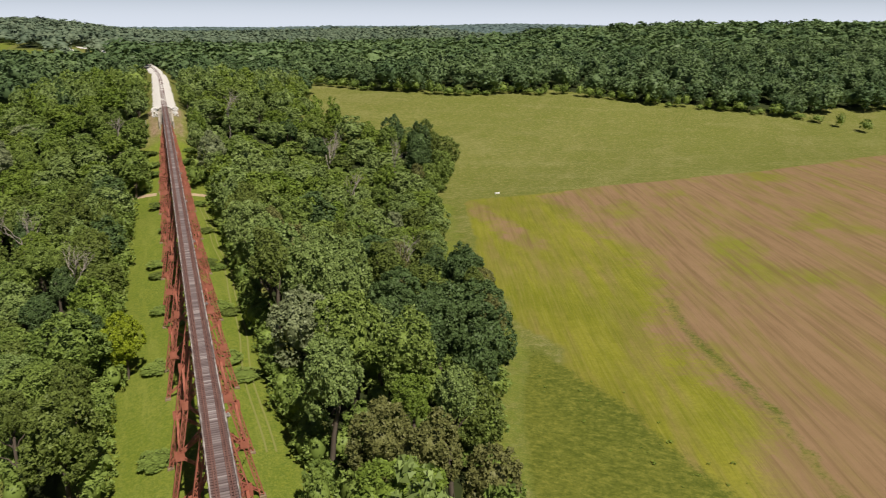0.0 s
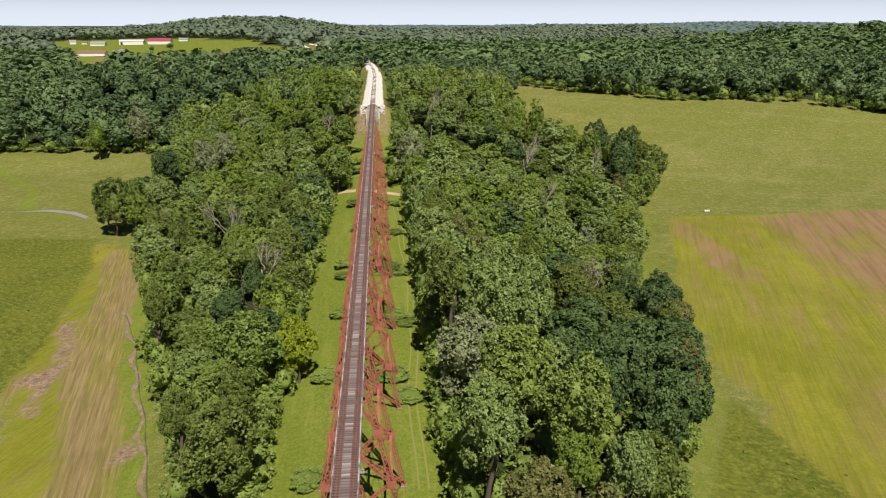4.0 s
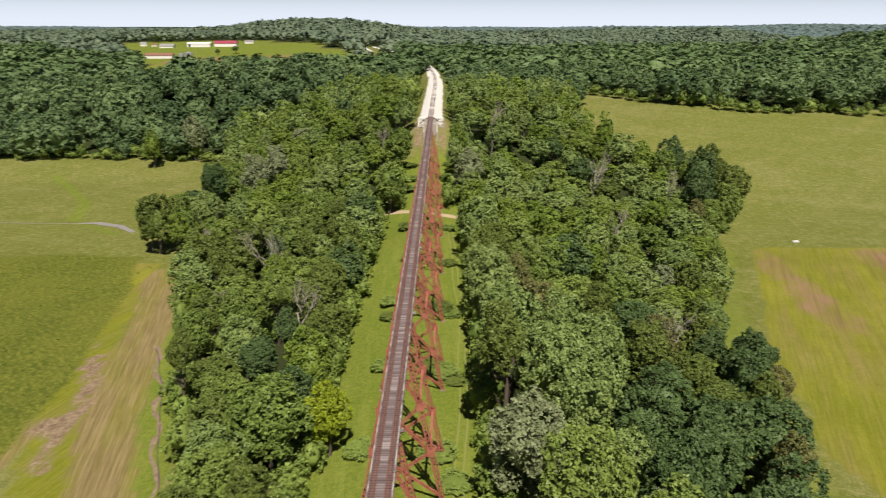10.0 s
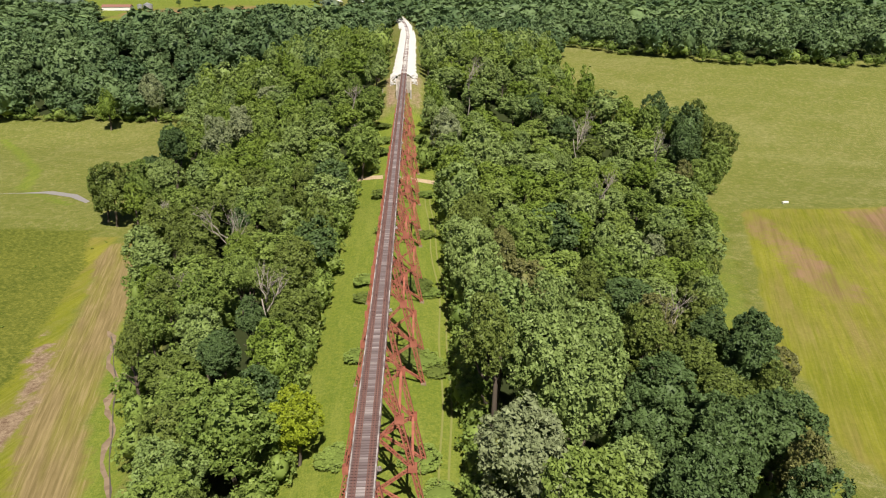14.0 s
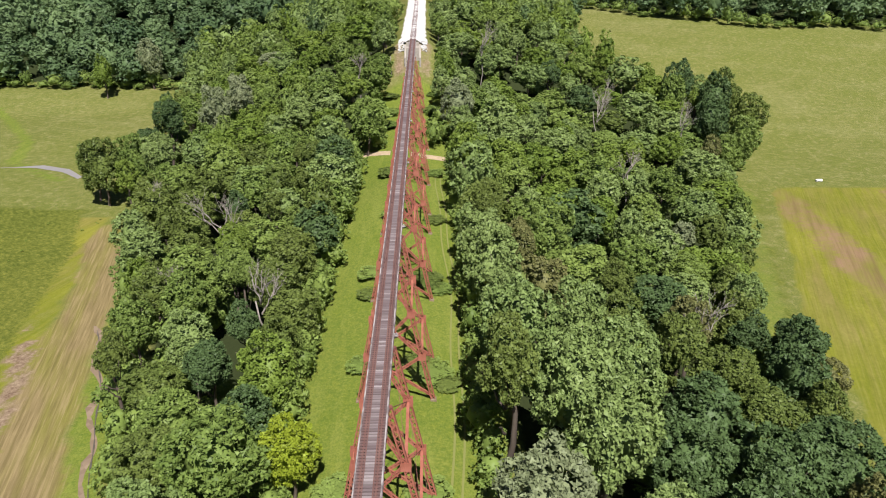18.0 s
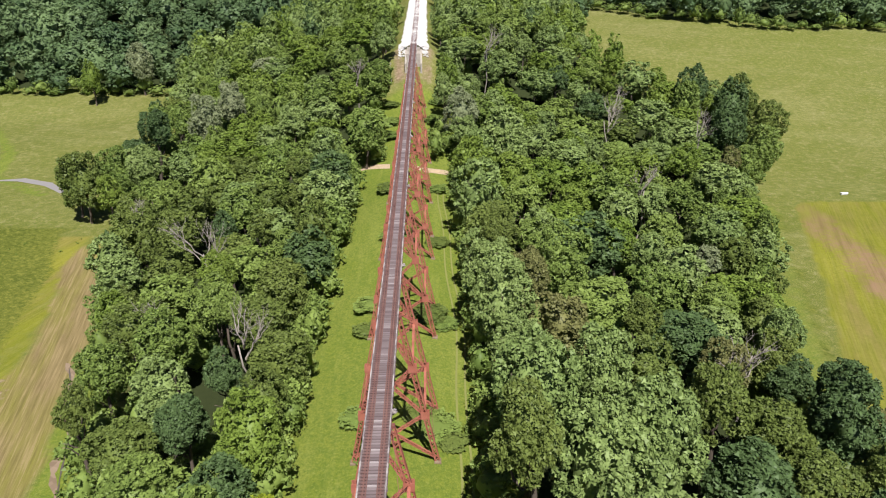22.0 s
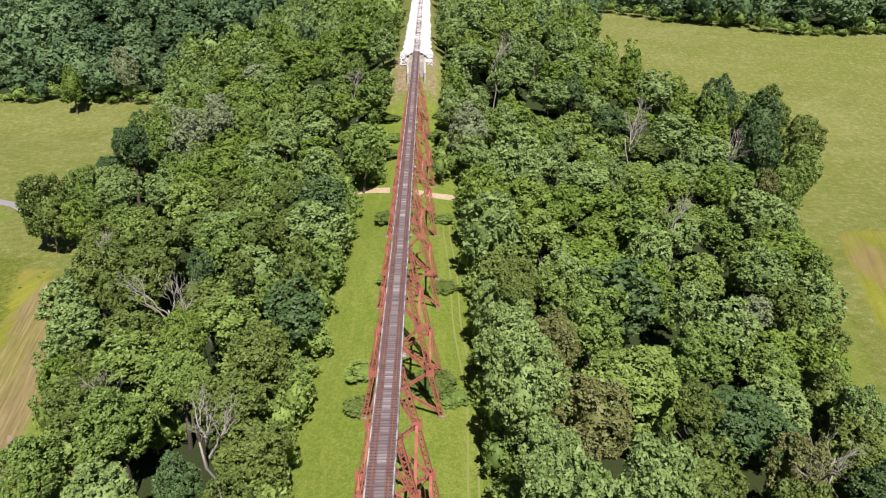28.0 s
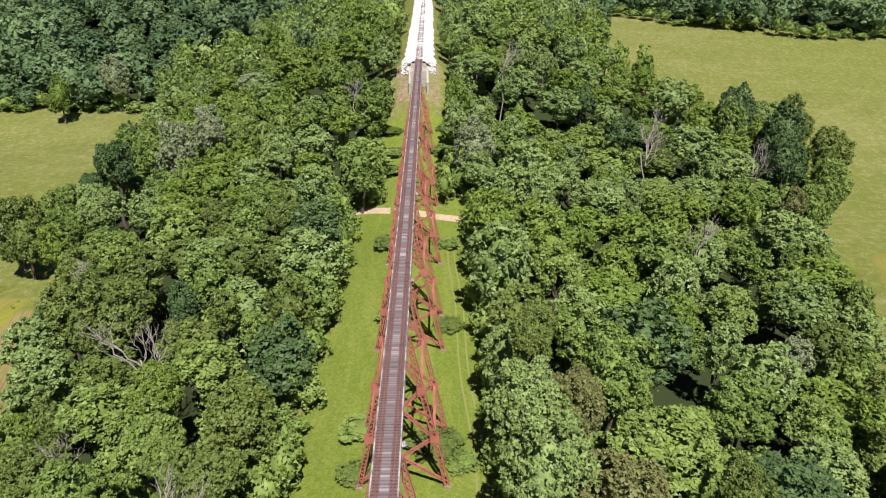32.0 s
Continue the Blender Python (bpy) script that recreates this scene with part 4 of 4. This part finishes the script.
def tree(x, y, top, radius, kind, seed, near=True, depth=0.66):
    """One tree: trunk and crown, its top at the given height."""
    rng = random.Random(seed)
    g = hgt(x, y)
    h = top - g
    ob = thing("tree", pose(x, y, g, 0, 0, rng.uniform(0, 360)), LABELS[kind], "tree", "trees beside the viaduct")
    part("trunk", TRUNKS[seed % len(TRUNKS)], ob, at=Matrix.Diagonal((h, h, h, 1)))
    half = min(h * depth / 2, radius * (rng.uniform(1.35, 1.75) if depth < 0.8 else 1.75))
    me = (CROWNS_NEAR if near else CROWNS_MID)[rng.randrange(10 if near else 8)]
    c = part("crown", me, ob, at=Matrix.Translation((0, 0, h - 2 * half)) @ Matrix.Diagonal((radius * rng.uniform(0.92, 1.1), radius * rng.uniform(0.92, 1.1), half / TALL, 1)))
    c.material_slots[0].link = "OBJECT"
    c.material_slots[0].material = LEAF[kind]
    return ob


def canopy(x, y):
    """Height of the treetops over the ground."""
    if x > 0:
        t = 27.5 - 8 * float(sstep(34, 70, x)) - 4 * float(sstep(150, 230, y))
        return max(t, 17.5) if y < 320 else 20
    return 19.5 - 1.5 * float(sstep(-45, -80, x)) if y < 320 else 19


SPECIAL = (  # x, y, top, radius, kind
    (-13.2, 131.6, 35.2, 4.3, "yellow"), (18, 146.1, 48.5, 6.6, "bright"), (24.5, 134.5, 45.5, 6.6, "bright"), (33, 142, 44, 6.3, "bright"), (27.0, 124.5, 46, 6.2, "bright"),
    (22.5, 187.5, 39.8, 5.6, "brown"), (16.3, 186.3, 43.5, 5.4, "bright"), (26, 172, 39.0, 5.6, "brown"), (52.5, 167, 33, 4.6, "brown"), (22.4, 78, 38, 5.0, "brown"), (28, 72.5, 37.5, 5.0, "brown"), (34, 66, 36, 4.8, "brown"),
    (50.5, 127, 35.5, 6.4, "dark"), (44.5, 118, 37, 6.0, "dark"), (55.5, 112, 34, 5.6, "dark"), (48, 104, 36, 5.8, "dark"), (38.5, 109, 40, 5.6, "dark"), (60, 122, 31, 4.6, "brown"), (69, 160, 31, 6.0, "dark"), (73, 167, 28, 5.0, "dark"), (65, 151.5, 32, 5.8, "dark"), (74.5, 158, 25, 4.2, "brown"),
    (16, 295.6, 45.5, 5.8, "pale"), (-95.8, 271.6, 34.5, 7.2, "olive"), (-100.5, 276, 30, 4.6, "mid"), (-151.5, 411, 34.5, 5.4, "fresh"), (23.8, 100.5, 47, 6.2, "mid"), (31, 93, 44, 6.0, "mid"), (31, 197, 40, 6.0, "mid"),
    (128, 349, 38, 7.6, "olive"), (119, 336, 38.5, 7.8, "dark"), (130, 327, 34, 7.2, "olive"), (111, 357, 40, 7.2, "dark"), (119, 304, 31, 6.8, "mid"), (106, 346, 38, 7.0, "mid"), (112, 318, 34, 7.0, "dark"), (108, 291, 28, 6.0, "mid"), (-107, 368, 25.5, 4.6, "dark"), (-83.2, 300.5, 39.5, 6.0, "dark"),
    (-94, 290, 30, 6.2, "mid"), (-90, 276, 27, 5.4, "mid"), (-97, 316, 25, 5.2, "dark"), (-82, 285, 31, 6.0, "bright"), (-72, 318, 40, 6.6, "pale"), (-66, 331, 42, 6.2, "pale"), (-133.7, 427, 41, 6.5, "pale"),
)
spots = []
for i, (x, y, top, rad, kind) in enumerate(SPECIAL):
    tree(x, y, top, rad, kind, 900 + i, True, 0.94 if x < -90 or x > 100 else (0.9 if abs(x) < 22 else 0.74))
    spots.append((x, y, rad))

rng = random.Random(77)
cand = []
for k in range(11000):
    y = 15 + 455 * rng.random()
    x = rng.uniform(-118, 142)
    rad = rng.choice((3.6, 4.6, 5.4, 6.2, 6.8, 7.4)) * rng.uniform(0.92, 1.08) * (1.0 if x > 0 else 0.9) * (1.22 if y > 300 else 1.0)
    if k < 2500:
        rad = max(rad, 5.6)
    inset = 0.55 * rad
    if not (woods(x, y) and woods(x - inset - (4.0 if x < -20 and y < 262 else 0), y) and woods(x + inset, y)):
        continue
    if any(abs(y - b) < 16 and math.hypot(x - a, y - b) < 0.80 * (rad + c) for a, b, c in spots):
        continue
    if y > 300 and abs(x - float(track_x(y))) < (6.0 if x > 0 else 7.0) + 0.72 * rad:
        continue
    cand.append((x, y, rad))
    spots.append((x, y, rad))


def kind_at(x, y, rng):
    q = float(bumps(x, y, 70.0, 2.5)) * 0.4 + rng.uniform(-0.7, 0.7)
    if x > 36 and y < 190 and rng.random() < 0.75:
        return rng.choice(("dark", "olive", "olive"))
    if q > 0.62:
        return "fresh"
    if x > 0 and y > 230 and q > -0.45:
        return rng.choice(("bright", "fresh", "mid", "bright"))
    if q > (0.0 if x > 0 else 0.25):
        return "bright" if x > 0 or rng.random() < 0.3 else "mid"
    if x < 0 and y < 175:
        return rng.choice(("olive", "dark", "mid", "olive"))
    if y > 290 and q > -0.6:
        return rng.choice(("mid", "mid", "bright", "fresh"))
    if q < -0.55:
        return rng.choice(("dark", "dark", "olive", "bright", "pale"))
    if rng.random() < 0.03:
        return "brown"
    return "olive" if rng.random() < (0.62 if x < 0 and y < 330 else 0.22) else "mid"


cand.sort(key=lambda c: c[1])
single = [c for c in cand if c[1] > 52][:300]
rest = [c for c in cand if c not in single]
young = []
for y in np.arange(62, 305, 4.4):
    for s, x in ((-1, -17.2 if y < 284 else -10.5), (1, 14.2 if y < 284 else 8.6), (-1, float(line(y, WOOD_LEFT)) + (4.8 if y < 262 else 4.5)), (1, float(line(y, WOOD_RIGHT)) - 3.5)):
        young.append((x + rng.uniform(-1.6, 1.6), float(y) + rng.uniform(-2, 2)))
for i, (x, y, rad) in enumerate(single):
    top = hgt(x, y) + canopy(x, y) * rng.uniform(0.70, 1.12)
    rim = not (woods(x - 8, y) and woods(x + 8, y))
    tree(x, y, top, rad, kind_at(x, y, rng), 1000 + i, y < 198, 0.86 if rim else 0.68)

while len(young) < 860:
    x, y = rng.uniform(-105, 135), rng.uniform(58, 400)
    if woods(x - 4, y) and woods(x + 4, y):
        young.append((x, y))
UNDER = []
for i, (x, y) in enumerate(young):
    g = hgt(x, y)
    UNDER.append((x, y, g - 0.3, g + rng.uniform(4.5, 11), rng.uniform(2.4, 4.0), rng.random()))
for i, (x, y, top, sp) in enumerate(((67.3, 311.7, 37.5, 1.0), (92.6, 296.1, 37.5, 1.1), (-39.1, 200.2, 41.5, 1.3), (26.5, 343, 58, 1.2), (-24.4, 168.7, 38.5, 1.0), (62.7, 253, 32.5, 0.9), (-20.5, 338, 46, 0.6), (-46, 186, 30, 0.7), (54, 165, 33.5, 0.9), (-70, 246, 27, 0.6), (73, 330, 37, 1.0))):
    dead_tree(x, y, top, 40 + i, "dead tree with bare bleached limbs among green crowns", sp)


# ---------- shrubs ----------
BUSH = [fast_mesh("foliage", *crown(400 + i, 50, 1300, 0.08, 0, 0.5, 0.16, fill=0.75), [LEAF["fresh"]]) for i in range(3)]


def shrub(x, y, rad, tall, kind, i):
    ob = thing("shrub", pose(x, y, hgt(x, y) - 0.1, 0, 0, 67 * i), "leafy green shrub in the mown grass", "shrub", "shrubs under the viaduct")
    c = part("foliage", BUSH[i % 3], ob, at=Matrix.Diagonal((rad, rad, tall / 2.9, 1)))
    c.material_slots[0].link = "OBJECT"
    c.material_slots[0].material = LEAF[kind]
    part("stems", mesh_from("stems", *(lambda V, F: (limb(V, F, (0, 0, -0.1), (0.1, 0, tall * 0.5), 0.05, 0.02, 5, rng=random.Random(i)), limb(V, F, (0, 0, -0.1), (-0.2, 0.1, tall * 0.4), 0.04, 0.02, 5, rng=random.Random(i)), (V, F))[2])([], []), [BARK]), ob)
    return ob


for i, (x, y, r, t) in enumerate(((-5.8, 262, 3.2, 3.2), (8.0, 262, 2.6, 3.0), (-3.2, 228, 2.6, 2.6), (5.2, 192.5, 3.0, 2.2), (8.2, 189.5, 2.2, 1.8), (-6.7, 196, 2.8, 2.6), (-7.4, 187, 2.0, 2.2), (-7.8, 131, 2.6, 2.2), (5.3, 130, 2.6, 2.0), (7.6, 226, 2.2, 1.8), (-6.9, 161, 2.4, 2.2), (6.2, 158.5, 2.8, 2.0), (8.4, 155.5, 2.0, 1.5), (-8.5, 99, 2.4, 2.2), (8.2, 122.5, 2.4, 1.8), (3.4, 161.5, 2.0, 1.8), (-4.2, 152, 2.0, 1.6), (-8.5, 306, 3.2, 3.6), (8.5, 301, 2.4, 2.6), (7.5, 318, 3.4, 3.6), (-7.5, 317, 3.0, 3.2), (-9, 332, 2.6, 3.0), (9.5, 333, 3.0, 3.4))):
    shrub(x * 0.95, y, r * 1.5, t * 0.65, "mid" if i % 3 else "olive", i)


# ---------- woodland beyond: joined crowns ----------
def forest(name, places, templates, mat, label, trunks=True):
    """Many crowns as one mesh. places: x, y, ground, top, radius, tone."""
    V, F, T = [], [], []
    k = 0
    r = np.random.default_rng(7)
    for i, (x, y, g, top, rad, tone) in enumerate(places):
        v, f = templates[i % len(templates)]
        a = r.uniform(0, 6.28)
        ca, sa = math.cos(a), math.sin(a)
        h = top - g
        w = np.empty_like(v)
        w[:, 0] = x + rad * (v[:, 0] * ca - v[:, 1] * sa)
        w[:, 1] = y + rad * (v[:, 0] * sa + v[:, 1] * ca)
        half = min(h * 0.5, rad * 2.0)
        w[:, 2] = top - 2 * half + v[:, 2] * (half / TALL)
        V.append(w)
        F.append(f + k)
        T.append(np.full(len(v), tone))
        k += len(v)
    return tagged(new(name, fast_mesh(name, np.concatenate(V), np.concatenate(F), [mat], False, np.concatenate(T))), label, "woodland", kind="stuff")


def scatter(x0, x1, y0, y1, step, seed, keep):
    r = np.random.default_rng(seed)
    a, b = np.meshgrid(np.arange(x0, x1, step), np.arange(y0, y1, step))
    x = a.ravel() + r.uniform(-0.5, 0.5, a.size) * step
    y = b.ravel() + r.uniform(-0.42, 0.42, a.size) * step
    ok = keep(x, y) & ((y > 1250) | (np.abs(x - track_x(y)) > np.where(y < 650, 15, 8))) & (x > -0.78 * y - 60) & (x < 1.42 * y + 60)
    x, y = x[ok], y[ok]
    return x, y, height(x, y), r


T_EDGE = [crown(500 + i, 70, 1000, 0.098, 0, 0.62, 0.14, core=False, fill=0.66) for i in range(8)]
T_HILL = [crown(520 + i, 70, 850, 0.108, 0, 0.8, 0.13, 0.45, core=False, lobes=14, fill=0.72) for i in range(8)]
T_BACK = [crown(530 + i, 40, 170, 0.22, 0, 0.6, 0.15, 0.35, core=False, lobes=10, fill=0.76) for i in range(8)]
T_FAR = [crown(540 + i, 16, 20, 0.34, 0, 0.6, 0.2, 0.35, body=1, core=False, lobes=9, fill=0.88) for i in range(6)]
r = np.random.default_rng(3)
by = {"mid": [], "olive": [], "bright": [], "fresh": [], "dark": [], "pale": []}
for x, y, rad in rest:
    g = hgt(x, y)
    kd = kind_at(x, y, rng)
    by[kd if kd in by else "mid"].append((x, y, g, g + canopy(x, y) * rng.uniform(0.85, 1.12), rad, rng.random()))
for kd, label in (("mid", "mid-green broadleaf woodland on the slope"), ("olive", "dull olive-green woodland on the slope"), ("bright", "light grey-green woodland trees on the slope"), ("fresh", "bright green broadleaf woodland on the slope"), ("dark", "dark green woodland trees on the slope"), ("pale", "pale silvery trees scattered in the woodland")):
    if kd == "mid":
        for x in np.arange(-330, 470, 7.0):
            if -106 < x < 104:
                continue
            y = (426.0 + 3.0 * float(bumps(x, 0, 60.0, 5.0)) if x < 0 else float(line(x, TREELINE)) + 2.0) + rng.uniform(-2.5, 3.5)
            g = hgt(x, y)
            UNDER.append((float(x), y, g - 0.4, g + rng.uniform(3.5, 12), rng.uniform(3.0, 5.6), rng.random()))
        forest("undergrowth", UNDER, [crown(480 + i, 30, 430, 0.10, 0, 0.5, 0.17, core=False, fill=0.72) for i in range(5)], LEAF["mid"], "leafy young growth along the wood edge")
    if by[kd]:
        forest("woodland", by[kd], T_EDGE, LEAF[kd], label)

x, y, g, r = scatter(-640, 900, 380, 580, 14.6, 11, lambda x, y: woods(x, y) & ((y > 470) | (x < -118) | (x > 142)))
xb, yb, gb, rb = scatter(-640, 1100, 580, 960, 16.5, 14, woods)
for x, y, g, tpl, wide in ((x, y, g, T_HILL, 1.0), (xb, yb, gb, T_BACK, 1.3)):
    size = r.uniform(0, 1, len(x))
    hh = (12 + 14 * size) * np.where((x > -470) & (x < -60) & (y > 690) & (y < 1010), 0.62, 1.0)
    forest("woodland", list(zip(x, y, g, g + hh, (6.0 + 5.4 * size) * wide, r.uniform(0, 1, len(x)))), tpl, LEAF["woods"], "dense mixed woodland covering the hills")
x, y, g, r = scatter(-1700, 2700, 960, 2000, 21.0, 12, woods)
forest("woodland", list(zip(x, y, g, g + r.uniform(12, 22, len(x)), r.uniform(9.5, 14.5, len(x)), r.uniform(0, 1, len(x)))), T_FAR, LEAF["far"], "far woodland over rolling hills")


def near_hump(x, y):
    """The wooded rise straight beyond the farm, nearer than the haze-tinted ridges."""
    return (np.abs(x + 300) < 1300) & (y < 2750)


x, y, g, r = scatter(-1600, 1000, 2000, 2760, 27.0, 15, near_hump)
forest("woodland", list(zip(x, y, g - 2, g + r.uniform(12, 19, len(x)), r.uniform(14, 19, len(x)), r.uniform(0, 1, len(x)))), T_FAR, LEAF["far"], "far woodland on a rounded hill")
x, y, g, r = scatter(-3400, 4000, 2000, 3700, 36.0, 13, lambda x, y: (np.abs(x) < 4200) & ~near_hump(x, y))
forest("woodland", list(zip(x, y, g - 6, g + r.uniform(12, 16, len(x)), r.uniform(24, 31, len(x)), r.uniform(0, 1, len(x)))), [crown(560 + i, 8, 6, 0.2, 0, 0.9, 0.2, 0.3, body=1, core=False, lobes=9, fill=0.98) for i in range(5)], LEAF["distant"], "distant wooded ridges with haze tinted into the leaf colour")

# ---------- farmstead on the far hill ----------
def building(name, x, y, w, d, eave, ridge, turn, wall, roof, label, along=True, door=None):
    ob = thing(name, pose(x, y, hgt(x, y) - 0.3, 0, 0, turn), label, "farm building" if name != "house" else "house", "farm buildings")
    hw, hd = w / 2, d / 2
    wall_part = part("wall", Geo().add([(-hw, -hd, 0), (hw, -hd, 0), (hw, hd, 0), (-hw, hd, 0), (-hw, -hd, eave), (hw, -hd, eave), (hw, hd, eave), (-hw, hd, eave), (-hw, 0, ridge - 0.1), (hw, 0, ridge - 0.1)], [(0, 1, 5, 4), (1, 2, 6, 9, 5), (2, 3, 7, 6), (3, 0, 4, 8, 7)]).mesh("wall", wall), ob)
    for s in (-1, 1):
        o, t = 0.5, 0.2
        v = [(-hw - o, s * (hd + o), eave - 0.15), (hw + o, s * (hd + o), eave - 0.15), (hw + o, 0, ridge), (-hw - o, 0, ridge)]
        v += [(a, b, c + t) for a, b, c in v]
        part("roof", Geo().add(v, [(0, 1, 2, 3), (4, 7, 6, 5), (0, 4, 5, 1), (1, 5, 6, 2), (2, 6, 7, 3), (3, 7, 4, 0)]).mesh("roof", roof), ob)
    if door:
        # near-black plate on the closed wall stands in for shade inside a doorway
        part("door", Geo().box(door[0], door[1], -hd - 0.06, -hd - 0.01, 0.2, door[2]).mesh("door", DOORWAY_SHADE), wall_part, "near-black plate put on for the shade of an open doorway")
    return ob


building("barn", -325, 1158, 33, 14, 5.0, 8.6, 3, WHITE_WALL, RED_ROOF, "long white farm shed with a red sheet roof")
building("barn", -366, 1159, 34, 16, 5.2, 7.2, 5, WHITE_WALL, WHITE_WALL, "long white farm shed with a pale roof", door=(-15, -12, 4))
building("house", -412, 1150, 20, 12, 3.2, 6.2, 4, WHITE_WALL, GREY_ROOF, "low white house with a grey roof")
building("barn", -361, 983, 34, 12, 4.0, 6.6, 2, WHITE_WALL, BROWN_ROOF, "white shed with a rusty brown roof")
building("house", -463, 1187, 9, 8, 4.0, 6.5, 20, WHITE_WALL, GREY_ROOF, "small white house at the wood's edge")
building("shed", -444, 1182, 8, 6, 2.6, 4.0, 10, WHITE_WALL, BROWN_ROOF, "small white shed with a brown roof")
building("shed", -305, 1216, 14, 7, 3.0, 4.8, 6, WHITE_WALL, GREY_ROOF, "small white shed beyond the field")
building("shed", -443, 927, 13, 8, 3.0, 5.5, 25, WHITE_WALL, GREY_ROOF, "pale shed among the trees")
for i, (x, y, rr, hh) in enumerate(((-341, 1003, 3.2, 5.5), (-334, 1006, 3.2, 5.8), (-326, 989, 5.8, 9.0))):
    ob = thing("grain_bin", pose(x, y, hgt(x, y) - 0.2), "round galvanised grain bin with a conical roof", "grain bin", "grain bins")
    m = 16
    ring = lambda r0, z: [(r0 * math.cos(2 * math.pi * j / m), r0 * math.sin(2 * math.pi * j / m), z) for j in range(m)]
    part("wall", Geo().add(ring(rr, 0) + ring(rr, hh * 0.75), [(j, (j + 1) % m, m + (j + 1) % m, m + j) for j in range(m)]).mesh("wall", STEEL), ob)
    part("roof", Geo().add(ring(rr + 0.15, hh * 0.75) + ring(rr * 0.15, hh), [(j, (j + 1) % m, m + (j + 1) % m, m + j) for j in range(m)] + [tuple(range(m, 2 * m))]).mesh("roof", STEEL), ob)
for i, (x, y, top, rad) in enumerate(((-298, 1022, 9, 3.4), (-277, 1033, 11, 5.2))):
    tree(x, y, hgt(x, y) + top, rad, "dark", 1900 + i, False, 0.8)

v, f = [], []
lane_pts = ((-99, 1105), (-104, 1124), (-109.5, 1143), (-116, 1166), (-120, 1190), (-123, 1224), (-124.5, 1258), (-123.5, 1294))
for x, y in lane_pts:
    v += [(x - 2.6, y, hgt(x, y) + 0.12), (x + 2.6, y, hgt(x, y) + 0.12)]
f = [(2 * i, 2 * i + 1, 2 * i + 3, 2 * i + 2) for i in range(len(lane_pts) - 1)]
tagged(new("farm_lane", mesh_from("farm_lane", v, f, [BALLAST])), "pale gravel farm lane beyond the railway bend", "road", kind="structure")

# ---------- small things in the fields ----------
tr = thing("cattle_trough", pose(140.5, 288, hgt(140.5, 288), 0, 0, 8), "pale metal trough standing in the meadow", "trough")
part("tank", Geo().box(-1.2, 1.2, -0.4, 0.4, 0.2, 0.75, 0.05).mesh("tank", WHITE_WALL), tr)
for sx in (-0.9, 0.9):
    part("leg", Geo().box(sx - 0.08, sx + 0.08, -0.35, 0.35, 0, 0.2).mesh("leg", STEEL), tr)
po = thing("utility_pole", pose(-8.8, 345, hgt(-8.8, 345)), "grey weathered timber pole beside the abutment", "pole")
part("shaft", mesh_from("shaft", *(lambda V, F: (limb(V, F, (0, 0, -0.5), (0.1, 0, 8.5), 0.16, 0.11, 8, rng=random.Random(1)), (V, F))[1])([], []), [BARK_PALE], True), po)
part("crossarm", Geo().box(-0.8, 0.8, -0.06, 0.06, 7.7, 7.85).mesh("crossarm", BARK_PALE), po)

# weeds standing in the fields
r = np.random.default_rng(19)
wp = []
for i in range(190):
    if i < 150:
        x, y = r.uniform(-150, -60), r.uniform(150, 262)
        if x > -93 or x > float(line(y, WOOD_LEFT)) - 2:
            continue
    else:
        t = r.uniform(0, 1)
        x, y = 70 + 16 * t + r.normal() * 5, 140 - 70 * t + r.normal() * 6
        if x < float(line(y, WOOD_RIGHT)) + 3:
            continue
    g = hgt(x, y)
    q = r.uniform(0.25, 0.6)
    wp.append((x, y, g - 0.15, g + q, q * r.uniform(0.6, 1.2), r.uniform(0, 1)))
forest("weeds", wp, [crown(600 + i, 6, 20, 0.30, 0, 0.3, 0.4, body=0, core=False) for i in range(4)], LEAF["fresh"], "scattered tall weeds in the rough field")

# ---------- ties ----------
tie_me = Geo().box(-1.32, 1.32, -0.125, 0.125, -0.25, 0.0, 0.012).mesh("tie", TIE)
joined = Geo()
n = int((DECK_END - DECK_START) / 0.42)
rng = random.Random(31)
for i in range(n):
    y = DECK_START + 0.2 + 0.42 * i + rng.uniform(-0.02, 0.02)
    if 86 < y < 211:
        part("tie", tie_me, deck, at=pose(rng.uniform(-0.05, 0.05), y, 0, 0, 0, rng.uniform(-0.6, 0.6)))
    else:
        o = rng.uniform(-0.05, 0.05)
        joined.box(-1.32 + o, 1.32 + o, y - 0.125, y + 0.125, -0.25, 0.0)
bed = Geo()
y = DECK_END + 0.4
while y < 800:
    cx = float(track_x(y))
    bed.box(cx - 1.3, cx + 1.3, y - 0.12, y + 0.12, -0.12, 0.0)
    y += 0.55
tagged(part("ties", joined.mesh("ties", TIE_JOINED), deck), kind="stuff")
bt = tagged(new("sleeper_row", bed.mesh("sleeper_row", TIE_JOINED)), "half-buried grey ties in the ballast", "railway ties", kind="stuff")
bt.location.z = TIE_TOP - 0.085
